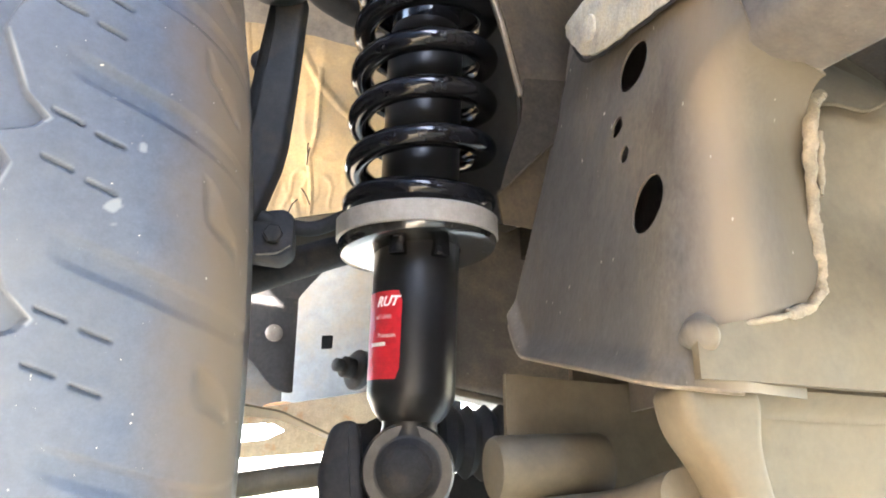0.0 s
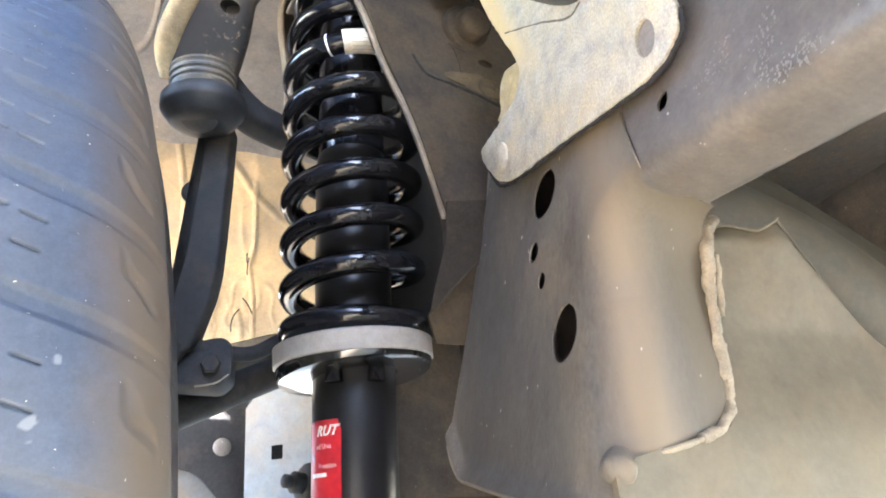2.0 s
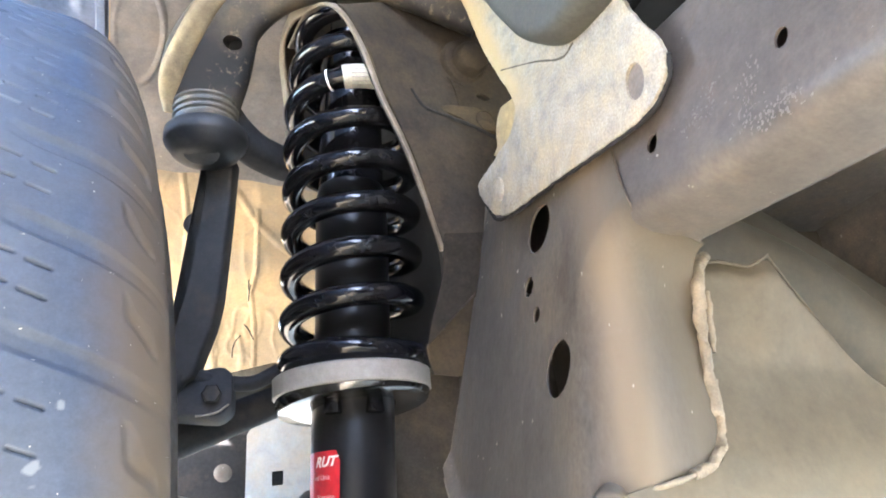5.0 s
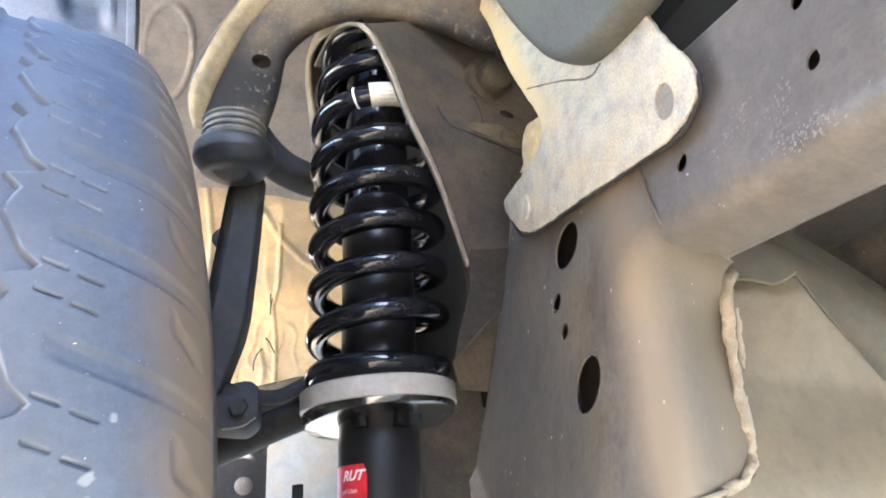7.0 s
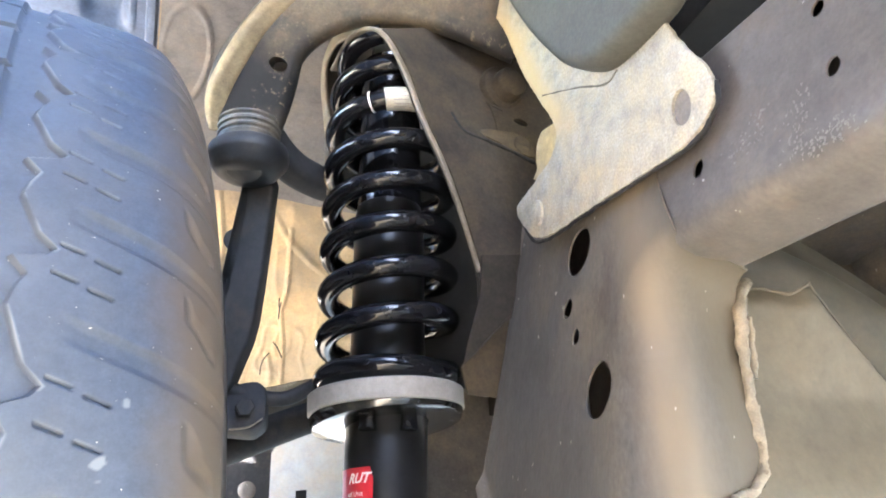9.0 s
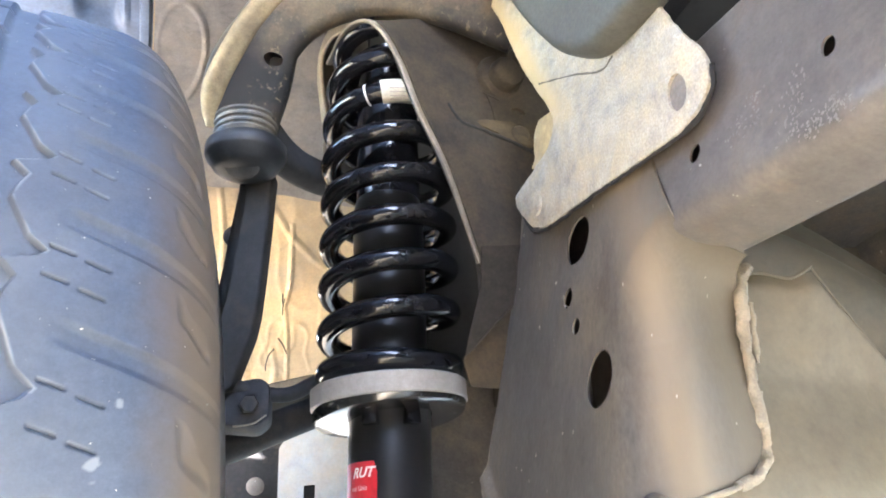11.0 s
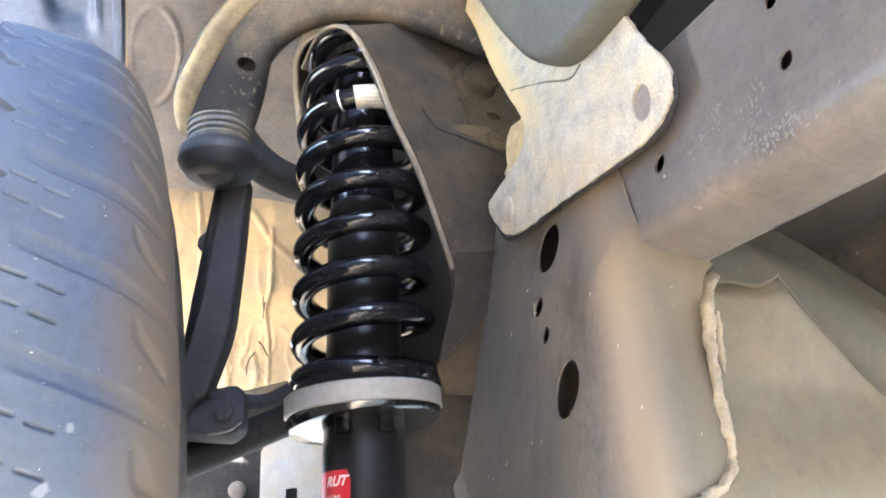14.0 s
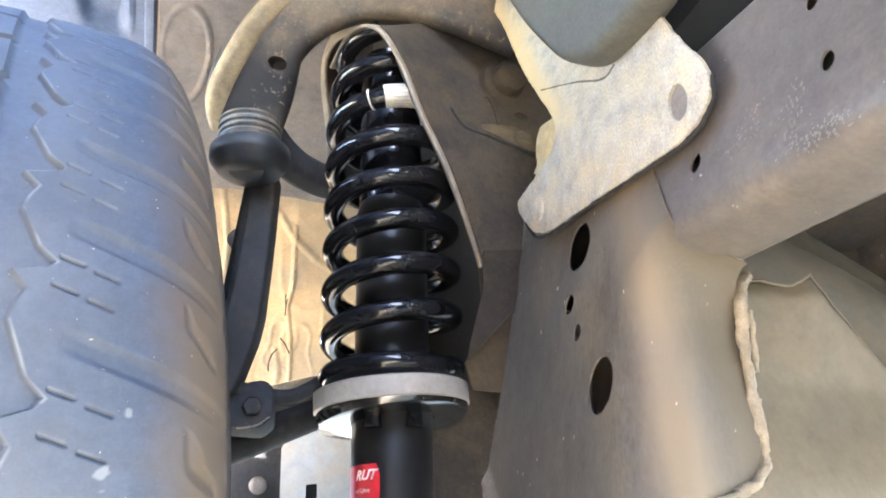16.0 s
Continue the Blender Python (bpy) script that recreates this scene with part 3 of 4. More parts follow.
# ---- frame rail and its bracket ----
LEANX = 0.19                               # the side wall leans outwards towards its top
frame_rail = thing("frame_rail", (0.31, 0.20, 0.45), "dusty grey steel frame rail with a deep suspension bracket", "frame rail", "structure")


def side_x(z):
    return 0.270 + LEANX * (z - 0.534)


sec = rounded([(0.2905, 0.0), (0.2655, -0.128), (0.319, -0.139), (0.332, 0.0)], [0.006, 0.017, 0.010, 0.006], 7)
bm = bmesh.new()
rings = []
for y in [-1.2, -0.6, -0.2, 0.0, 0.08, 0.15, 0.20, 0.24, 0.27, 0.30, 0.40, 0.55, 0.80]:
    z = 0.640 + 0.15 * (y - 0.19)
    rings.append([bm.verts.new((a + LEANX * 0.15 * (y - 0.19), y, z + b)) for a, b in sec])
for r0, r1 in zip(rings, rings[1:]):
    for k in range(len(sec)):
        bm.faces.new((r0[k], r0[(k + 1) % len(sec)], r1[(k + 1) % len(sec)], r1[k]))
bm.faces.new(rings[0][::-1])
bm.faces.new(rings[-1])
rail = part("rail", bm, M_rail, frame_rail)
core, hollow = bmesh.new(), []
for y in (-1.19, 0.79):
    z = 0.640 + 0.15 * (y - 0.19)
    hollow.append([core.verts.new((0.302 + (a - 0.302) * 0.94 + LEANX * 0.15 * (y - 0.19), y, z - 0.068 + (b + 0.068) * 0.975)) for a, b in sec])
for k in range(len(sec)):
    core.faces.new((hollow[0][k], hollow[0][(k + 1) % len(sec)], hollow[1][(k + 1) % len(sec)], hollow[1][k]))
core.faces.new(hollow[0][::-1])
core.faces.new(hollow[1])
cut(rail, [core])


def pin(y, z, r, depth=0.03, tall=1.0):
    n = Vector((-1, 0, LEANX)).normalized()
    c = Vector((side_x(z), y, z))
    m = basis(c + n * 0.03, (0, -1, 0), (LEANX, 0, 1))
    out = [(r * math.cos(2 * math.pi * k / 24), r * tall * math.sin(2 * math.pi * k / 24)) for k in range(24)]
    bmx = slab(out, depth + 0.03, m)
    return bmx


# bracket: one bent sheet, from its front edge along the side wall, round a soft corner and on across
CORNER = 0.034
Y_END = 0.330


def front_y(z):
    return 0.519 - 0.22 * max(0.0, z - 0.455) - 0.13 * max(0.0, 0.455 - z)


def low_z(y):
    return 0.338 + 0.27 * (y - 0.289) + (0.030 * ((y - 0.485) / 0.035) ** 2 if y > 0.485 else 0.0)


def bend_line(v):
    """Where the flat side ends and the bend begins: up the rear of the bracket, then round and along under the rail."""
    if v < 0.6:
        return Y_END, 0.0, -1.0, 0.0, CORNER
    th = (v - 0.6) / 0.4 * math.pi / 2
    y, z = 0.262 + 0.068 * math.cos(th), 0.465 + 0.074 * math.sin(th)
    n = Vector((-math.cos(th) / 0.068, -math.sin(th) / 0.074)).normalized()
    k = (v - 0.6) / 0.4
    return y, z, n.x, n.y, CORNER - 0.017 * k * k * (3 - 2 * k)


def bracket_sheet(u, v):
    f = min(1.0, u / 0.55)
    a = max(0.0, min(1.0, (u - 0.55) / 0.30)) * math.pi / 2
    run = max(0.0, (u - 0.85) / 0.15)
    cy, cz, ny, nz, r = bend_line(v)
    if v < 0.6:
        yl = 0.520 - f * (0.520 - Y_END)
        low = low_z(yl - r * math.sin(a))
        zt = 0.56 + (0.465 - 0.56) * f
        z = low + (zt - low) * v / 0.6
        y = front_y(z) + (Y_END - front_y(z)) * f - r * math.sin(a)
        fold = 0.007 * math.exp(-((z - low) / 0.010) ** 2) * (1 if u < 0.7 else 0)
        zs = z
    else:
        k = (v - 0.6) / 0.4
        zf = 0.56 + 0.095 * min(1.0, k / 0.4)
        yf = front_y(zf) + (0.286 - front_y(0.655)) * max(0.0, (k - 0.4) / 0.6)
        g = f + 0.25 * f * (1 - f) * k
        y, z = yf + (cy - yf) * (f * (1 - k) + k * f ** 1.7), zf + (cz - zf) * g
        zs = z
        y, z = y + ny * r * math.sin(a), z + nz * r * math.sin(a) - 0.010 * run * k
        fold = 0.0
    y += 0.008 * run * max(0.0, min(1.0, (0.386 - z) / 0.010))
    dent = 0.0014 * noise.noise(Vector((y * 18, z * 18, 3)))
    x = side_x(zs) - 0.0012 + r * (1 - math.cos(a)) + (0.044 - 0.012 * max(0.0, v - 0.6) / 0.4) * run - fold + dent
    return Vector((x, y, z))


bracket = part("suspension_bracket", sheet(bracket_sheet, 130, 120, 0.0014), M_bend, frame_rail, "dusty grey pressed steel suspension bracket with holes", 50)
HOLES = [(0.3740, 0.5760, 0.0170, 1.14), (0.3860, 0.5328, 0.0066, 1.20), (0.3745, 0.5060, 0.0052, 1.20), (0.3430, 0.4570, 0.0155, 1.24)]
cut(bracket, [pin(y, z, r, tall=k) for y, z, r, k in HOLES])
cut(rail, [pin(y, z, r * q, 0.028 * q, k) for (y, z, r, k), q in zip(HOLES, (3.2, 3.5, 4.0))] + [pin(0.2365, 0.5600, 0.0050, tall=1.25), pin(0.1352, 0.551, 0.0044, tall=1.35), pin(0.137, 0.594, 0.0044, tall=1.2)])
# pale scuffs where the paint was knocked, in ragged flecks round a few spots
random.seed(7)
scuffs = bmesh.new()
for cy, cz in [(0.1843, 0.5594), (0.2043, 0.5499), (0.1972, 0.5505), (0.1879, 0.5454), (0.157, 0.5473), (0.1605, 0.5391), (0.1591, 0.5318), (0.1648, 0.5262), (0.1371, 0.5186), (0.1395, 0.5155), (0.1467, 0.5143), (0.1527, 0.5145), (0.1603, 0.5153), (0.1336, 0.5119)]:
    for k in range(16):
        y, z = cy + random.gauss(0, 0.0040), cz + random.gauss(0, 0.0036)
        n = random.randint(5, 8)
        ry, rz = random.uniform(0.0003, 0.0012), random.uniform(0.0003, 0.0015)
        ring = []
        for i in range(n):
            q = random.uniform(0.55, 1.25)
            py, pz = y + q * ry * math.cos(6.283 * i / n), z + q * rz * math.sin(6.283 * i / n)
            ring.append(scuffs.verts.new((side_x(pz) - 0.00035, py, pz)))
        scuffs.faces.new(ring)
part("scuff", scuffs, M_scuff, frame_rail, "pale scuffed paint flecks", 0, False)
part("front_cap", box(0.285, 0.345, 0.480, 0.484, 0.385, 0.55), M_rail, frame_rail)
part("inner_plate", box(0.335, 0.338, 0.32, 0.50, 0.36, 0.56, 0.001), M_rail, frame_rail)
part("bracket_floor", slab([(0.272, 0.325), (0.325, 0.325), (0.325, 0.49), (0.272, 0.49)], 0.004, Matrix.Translation((0, 0, 0.392))), M_rail, frame_rail)


def bead(name, pts, r, seed, parent, n=10, mat=M_weld):
    """An uneven bead of weld laid along a line."""
    line = catmull(pts, n)
    sc = [(1 + 0.34 * noise.noise(p * 62 + Vector((seed, 0, 0))) + 0.16 * noise.noise(p * 190 + Vector((0, seed, 0))) + 0.05 * math.sin(i * 1.9)) for i, p in enumerate(line)]
    bmx = tube(line, r, 10, sc)
    crumple(bmx, r * 0.6, 105, seed)
    crumple(bmx, r * 0.2, 600, seed)
    return part(name, bmx, mat, parent, "rough weld bead" if mat is M_weld else "")


# bright beads paint the highlight on the bracket's edges
part("rim", tube([bracket_sheet(0.012 + 0.83 * i / 60, 0.0) + Vector((-0.0006, 0, -0.0004)) for i in range(61)], 0.0014, 8), M_edge, frame_rail, "bright lower rim, coloured as a highlight")
part("rim", tube([bracket_sheet(0.0, 0.24 * i / 12) + Vector((-0.0005, 0, 0)) for i in range(13)], 0.0011, 8), M_edge, frame_rail, "bright front edge, coloured as a highlight")
knob = lathe([(0.0100, -0.008), (0.0096, -0.003), (0.0090, 0.000), (0.0078, 0.0026), (0.0060, 0.0046), (0.0038, 0.0058), (0.001, 0.0063)], along((0.2440, 0.2975, 0.3680), (-0.45, -0.75, -0.25)), 36)
crumple(knob, 0.0022, 80, 4.0)
part("knob", knob, M_bend, frame_rail, "small rounded weld knob")
bead("fillet", [bracket_sheet(u, 1.0) + Vector((-0.0004, 0, 0)) for u in (0.10, 0.2, 0.3, 0.4, 0.5, 0.55, 0.62, 0.70, 0.78, 0.85, 0.93, 0.99)], 0.0007, 2.0, frame_rail, 8, M_edge)

# cross panel welded to the bracket
cross_member = thing("cross_member", (0.50, 0.32, 0.40), "pale brown dusty steel cross member welded to the frame", "cross member", "structure")


def cross_panel(u, v):
    x = 0.325 + 0.51 * u
    top = 0.5195 - 0.0045 * math.sin(math.pi * max(0.0, min(1.0, (x - 0.358) / 0.034))) + 0.003 * math.exp(-((x - 0.389) / 0.004) ** 2) - 0.70 * max(0.0, x - 0.390)
    top = max(top, 0.40)
    z = 0.345 + (top - 0.345) * v
    y = 0.292 + 0.15 * (0.52 - z) - 0.45 * max(0.0, min(x - 0.345, 0.04)) * max(0.0, (z - 0.45) / 0.07) + 0.10 * max(0.0, x - 0.40)
    lip = 0.010 * max(0.0, (v - 0.93) / 0.07)
    k = max(0.0, min(1.0, (0.475 - z) / 0.10))
    y += (0.2935 - y) * k * k * (3 - 2 * k)
    k = max(0.0, min(1.0, (0.3895 - z) / 0.0205)) * (1 - u) ** 8
    x -= 0.086 * k
    y += 0.005 * max(0.0, k - 0.6)
    return Vector((x, y + lip + 0.0012 * noise.noise(Vector((x * 14, z * 14, 1))), z))


part("panel", sheet(cross_panel, 60, 40, 0.005), M_panel, cross_member, "pale dusty cross member panel", 50)
bead("lip", [cross_panel((x - 0.325) / 0.51, 1.0) + Vector((0, -0.003, -0.001)) for x in (0.336, 0.345, 0.357, 0.368, 0.377, 0.386, 0.390)], 0.0012, 13.0, cross_member, 10, M_panel)
bead("crease", [cross_panel((x - 0.325) / 0.51, 1.0) + Vector((0, -0.002, -0.001)) for x in (0.391, 0.41, 0.44, 0.47, 0.50)], 0.0008, 14.0, cross_member, 10, M_panel)
part("bottom_flange", sheet(lambda u, v: Vector((0.268 + 0.56 * u, 0.311 + 0.012 * math.sin(v * 1.57), 0.348 - 0.016 * v)), 40, 6, 0.004), M_panel, cross_member)
part("lower_sheet", sheet(lambda u, v: Vector((0.268 + 0.55 * u, 0.326 + 0.02 * v + 0.12 * max(0, u - 0.3), 0.340 - 0.14 * v)), 20, 12, 0.004), M_panel, cross_member)
bead("weld", [(0.3400, 0.2862, 0.5170), (0.3345, 0.2855, 0.5125), (0.3305, 0.286, 0.503), (0.3280, 0.288, 0.485), (0.3265, 0.291, 0.460), (0.3265, 0.2948, 0.430), (0.3270, 0.2968, 0.408)], 0.0036, 1.0, cross_member, 12)
bead("weld", [(0.3362, 0.2885, 0.492), (0.3335, 0.2900, 0.470), (0.3318, 0.2922, 0.453)], 0.0019, 5.0, cross_member, 12)
bead("weld", [(0.3312, 0.2948, 0.437), (0.3312, 0.2970, 0.420), (0.3306, 0.2985, 0.408)], 0.0018, 7.0, cross_member, 12)
bead("weld", [(0.3275, 0.2955, 0.415), (0.323, 0.2950, 0.399), (0.315, 0.294, 0.389), (0.305, 0.293, 0.384), (0.296, 0.2925, 0.381)], 0.0032, 9.0, cross_member, 14)
bead("weld", [(0.298, 0.2925, 0.3815), (0.285, 0.292, 0.378), (0.266, 0.296, 0.374), (0.250, 0.302, 0.372)], 0.0015, 19.0, cross_member, 12)

cross_tube = thing("cross_tube", (0.50, 0.40, 0.50), "dusty olive-brown round cross tube behind the frame", "cross tube", "structure")
part("tube", tube(catmull([(0.345, 0.42, 0.60), (0.40, 0.385, 0.565), (0.47, 0.36, 0.515), (0.56, 0.36, 0.46), (0.78, 0.38, 0.38)], 8), 0.052, 28), M_tube, cross_tube)
part("upper_tube", tube(catmull([(0.385, 0.480, 0.650), (0.44, 0.465, 0.602), (0.51, 0.45, 0.550), (0.61, 0.45, 0.495), (0.78, 0.47, 0.42)], 8), 0.098, 32), M_tube, cross_tube)

part("lower_backing", sheet(lambda u, v: Vector((0.235 + 0.55 * u, 0.515 + 0.01 * math.sin(u * 7), 0.18 + 0.205 * v)), 20, 10, 0.004), M_panel, cross_tube)
part("backing", sheet(lambda u, v: Vector((0.30 + 0.49 * u, 0.53 + 0.02 * math.sin(u * 9), 0.22 + 0.498 * v)), 20, 10, 0.004), M_tube, cross_tube)

# ---- galvanised bracket on the rail ----
GX = 0.266
gal = thing("mount_bracket", (GX, 0.30, 0.60), "pale galvanised steel mounting bracket, stained, bolted on the rail", "bracket")
outline = rounded([(0.4460, 0.657), (0.4425, 0.642), (0.424, 0.6150), (0.402, 0.602), (0.330, 0.590), (0.262, 0.577), (0.227, 0.572), (0.202, 0.582), (0.200, 0.604), (0.217, 0.640), (0.231, 0.690), (0.245, 0.92), (0.460, 0.92), (0.4277, 0.8514), (0.4040, 0.7702), (0.3675, 0.6915), (0.3650, 0.676), (0.378, 0.663), (0.411, 0.6597)],
                  [0.006, 0.006, 0.006, 0.012, 0.03, 0.03, 0.02, 0.016, 0.016, 0.02, 0.03, 0.01, 0.01, 0.03, 0.03, 0.006, 0.010, 0.012, 0.02], 4)


def fine_ring(ring, step):
    """The same closed line with points at most step apart."""
    out = []
    for p, q in zip(ring, ring[1:] + ring[:1]):
        n = max(1, int(math.dist(p, q) / step))
        out += [(p[0] + (q[0] - p[0]) * i / n, p[1] + (q[1] - p[1]) * i / n) for i in range(n)]
    return out


gm = basis((GX, 0, 0), (0, -1, 0), (0, 0, 1))
outline = [(y + 0.0009 * noise.noise(Vector((y * 140, z * 140, 0))), z + 0.0012 * noise.noise(Vector((y * 140, z * 140, 5)))) for y, z in fine_ring(outline, 0.004)]
plate = part("plate", slab([(-y, z) for y, z in outline], 0.004, gm, 0.0012), M_galv, gal)


def pin_x(y, z, ry, rz, x0, x1):
    return slab([(-y + ry * math.cos(2 * math.pi * k / 24), z + rz * math.sin(2 * math.pi * k / 24)) for k in range(24)], x1 - x0, basis((x0, 0, 0), (0, -1, 0), (0, 0, 1)))


cut(plate, [pin_x(0.2285, 0.5975, 0.0088, 0.0125, GX - 0.02, GX + 0.02)])
part("plug", slab(circle(0.0135, 28), 0.002, basis((GX + 0.0022, 0.2285, 0.5975), (0, -1, 0), (0, 0, 1))), M_frame, gal, "grey steel behind the hole")
part("stud", slab([(-0.4085 + 0.0085 * math.cos(2 * math.pi * k / 28), 0.629 + 0.0115 * math.sin(2 * math.pi * k / 28)) for k in range(28)], 0.008, basis((GX - 0.0022, 0, 0), (0, -1, 0), (0, 0, 1)), 0.0010), M_galv, gal, "flush round stud head")
part("backing", slab([(-y, z) for y, z in rounded([(0.425, 0.645), (0.39, 0.615), (0.23, 0.585), (0.21, 0.60), (0.24, 0.66), (0.34, 0.66)], 0.01)], 0.014, basis((GX + 0.004, 0, 0), (0, -1, 0), (0, 0, 1))), M_tower, gal)
part("tongue", slab(rounded([(-0.412, 0.92), (-0.388, 0.850), (-0.357, 0.774), (-0.315, 0.700), (-0.283, 0.671), (-0.245, 0.664), (-0.202, 0.661), (-0.17, 0.70), (-0.15, 0.92)], [0.005, 0.03, 0.05, 0.05, 0.03, 0.03, 0.02, 0.02, 0.005], 6), 0.030, basis((GX - 0.022, 0, 0), (0, 1, 0), (0, 0, 1)) @ Matrix.Diagonal((-1, 1, -1, 1)), 0.010, 4), M_lobe, gal, "rounded grey steel tongue")
bead("gasket", [(GX + 0.0022, y, z + 0.0008) for y, z in ((0.4450, 0.648), (0.4255, 0.6125), (0.402, 0.6005), (0.365, 0.5940), (0.330, 0.5885), (0.295, 0.5815), (0.262, 0.5755), (0.227, 0.5705), (0.205, 0.578), (0.199, 0.594))], 0.0015, 11.0, gal, 14, M_void)
bead("scar", [(GX + 0.0002, 0.3768, 0.7272), (GX + 0.0002, 0.3289, 0.6957), (GX + 0.0002, 0.2943, 0.6703), (GX + 0.0002, 0.2774, 0.6696)], 0.0008, 3.0, gal, 10, M_bend)

# ---- shock tower ----
S0 = Vector((0.1855, 0.5735, 0.5055))
SW = Vector((0.0, -0.095, 1.0)).normalized()
SM = Matrix.Translation(S0) @ Matrix((Vector((1, 0, 0)), SW.cross(Vector((1, 0, 0))), SW)).transposed().to_4x4()
SEAT_TOP = SM @ pose(0, 0, 0.415)


def plate_of(pts, thick):
    """A thin plate on a ring of points."""
    bm = bmesh.new()
    f = bm.faces.new([bm.verts.new(p) for p in pts])
    bm.normal_update()
    bmesh.ops.solidify(bm, geom=[f], thickness=thick)
    return bm


part("stained_fold", slab(rounded([(-0.3964, 0.7048), (-0.4061, 0.6981), (-0.4112, 0.6839), (-0.4105, 0.6746), (-0.4205, 0.6708), (-0.3972, 0.6573), (-0.364, 0.6516), (-0.3572, 0.6741), (-0.3731, 0.6973)], 0.004, 3), 0.003, basis((0.2715, 0, 0), (0, -1, 0), (0, 0, 1)), 0.0008), M_stain, gal, "yellow-stained folded edge")

tower = thing("shock_tower", (0.28, 0.50, 0.55), "dusty brown steel shock tower plate with a rolled edge", "shock tower", "structure")
EDGE = catmull([(0.128, 0.560, 0.876), (0.136, 0.505, 0.877), (0.153, 0.469, 0.853), (0.177, 0.471, 0.815), (0.195, 0.476, 0.765), (0.222, 0.482, 0.702), (0.249, 0.491, 0.614)], 8)


def tower_plate(u, v):
    k = 16 + 32 * v
    i = min(int(k), len(EDGE) - 2)
    e = EDGE[i].lerp(EDGE[i + 1], k - i)
    x = e.x + (0.366 - e.x) * u
    y = e.y + (0.494 - e.y) * min(1.0, u * 2.2) ** 0.8 + 0.0012 * noise.noise(Vector((x * 30, e.z * 30, 9)))
    return Vector((x, y, e.z + (1.0 - 0.25 * v - e.z) * u * 0.9 * (1 - v) ** 1.5))


tplate = part("plate", sheet(tower_plate, 40, 48, 0.004), M_tower, tower, "dusty brown tower plate", 60)
cut(tplate, [slab(rounded([(0.3010, 0.7975), (0.3085, 0.7995), (0.3165, 0.7945), (0.3155, 0.7900), (0.3080, 0.7895), (0.3005, 0.7935)], 0.003), 0.05, basis((0, 0.47, 0), (1, 0, 0), (0, 0, 1)))])
part("rolled_edge", sweep(bmesh.new(), EDGE, round_rect(0.004, 0.009, 0.0018), None, (0, 1, 0)), M_edge, tower, "worn bare sheet edge")
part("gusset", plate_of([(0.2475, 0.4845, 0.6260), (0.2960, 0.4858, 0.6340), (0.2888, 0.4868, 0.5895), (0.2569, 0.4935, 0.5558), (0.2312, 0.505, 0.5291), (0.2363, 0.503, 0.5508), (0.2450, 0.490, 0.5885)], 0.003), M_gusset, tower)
part("lower_gusset", plate_of([(0.2892, 0.4880, 0.5888), (0.2319, 0.507, 0.5283), (0.2428, 0.522, 0.5102), (0.2721, 0.520, 0.5086), (0.2950, 0.508, 0.5536)], 0.003), M_tower, tower)
DEEP = catmull([(0.172, 0.473, 0.825), (0.195, 0.480, 0.765), (0.222, 0.486, 0.702), (0.249, 0.495, 0.614), (0.257, 0.528, 0.565), (0.257, 0.544, 0.532)], 6)


# wall coloured black for the shade beside the spring
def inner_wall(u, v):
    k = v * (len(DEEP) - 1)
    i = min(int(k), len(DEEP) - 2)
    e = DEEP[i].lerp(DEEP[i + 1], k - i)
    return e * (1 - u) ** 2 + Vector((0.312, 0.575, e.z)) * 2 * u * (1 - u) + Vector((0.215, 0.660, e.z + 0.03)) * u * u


part("inner_wall", sheet(inner_wall, 16, 24, 0.003), M_void, tower, "inner side of the tower, black for the shade there", 60)
LIP = catmull([(0.1602, 0.500, 0.8918), (0.1441, 0.530, 0.911), (0.1313, 0.560, 0.9224), (0.1264, 0.590, 0.9191), (0.1270, 0.605, 0.8988), (0.1318, 0.615, 0.8713), (0.1368, 0.620, 0.8365), (0.1380, 0.625, 0.8057), (0.145, 0.64, 0.77)], 6)
part("hood_lip", sweep(bmesh.new(), LIP, round_rect(0.020, 0.004, 0.0018), None, (1, 0.5, 0)), M_edge, tower, "tan bare hood edge")


def hood(u, v):
    k = v * (len(LIP) - 1)
    i = min(int(k), len(LIP) - 2)
    e = LIP[i].lerp(LIP[i + 1], k - i)
    c = Vector((0.19, 0.60, e.z + 0.012))
    return e.lerp(c, u) + Vector((0, 0.02, 0.012)) * math.sin(3.1 * u)


part("hood", sheet(hood, 8, 40, 0.003), M_tower, tower, "dark brown hood over the spring")
bead("seam", [(0.2885, 0.4868, 0.5890), (0.2740, 0.4893, 0.5735), (0.2569, 0.4930, 0.5555), (0.2312, 0.5045, 0.5288)], 0.0013, 4.0, tower, 10, M_tower)
bead("crease", [(0.2277, 0.4812, 0.7809), (0.2345, 0.4825, 0.7690), (0.2427, 0.4832, 0.7614), (0.262, 0.4865, 0.7600), (0.2811, 0.4890, 0.7575), (0.303, 0.4885, 0.7500), (0.3199, 0.4885, 0.7436)], 0.0017, 6.0, tower, 12, M_void)
bead("seam", [(0.274, 0.4892, 0.8088), (0.277, 0.4892, 0.798), (0.279, 0.4892, 0.788), (0.2802, 0.4892, 0.778)], 0.0008, 7.0, tower, 8, M_tower)
bead("seam", [(0.270, 0.4892, 0.8105), (0.279, 0.4892, 0.807), (0.288, 0.4892, 0.8035)], 0.0006, 8.0, tower, 8, M_tower)
lobe = slab(rounded([(0.250, 0.7695), (0.272, 0.7755), (0.298, 0.7775), (0.3145, 0.770), (0.3200, 0.750), (0.310, 0.7500), (0.284, 0.7585)], 0.006), 0.004, basis((0, 0.4868, 0), (1, 0, 0), (0, 0, 1)), 0.0015)
crumple(lobe, 0.0010, 160, 3.0)
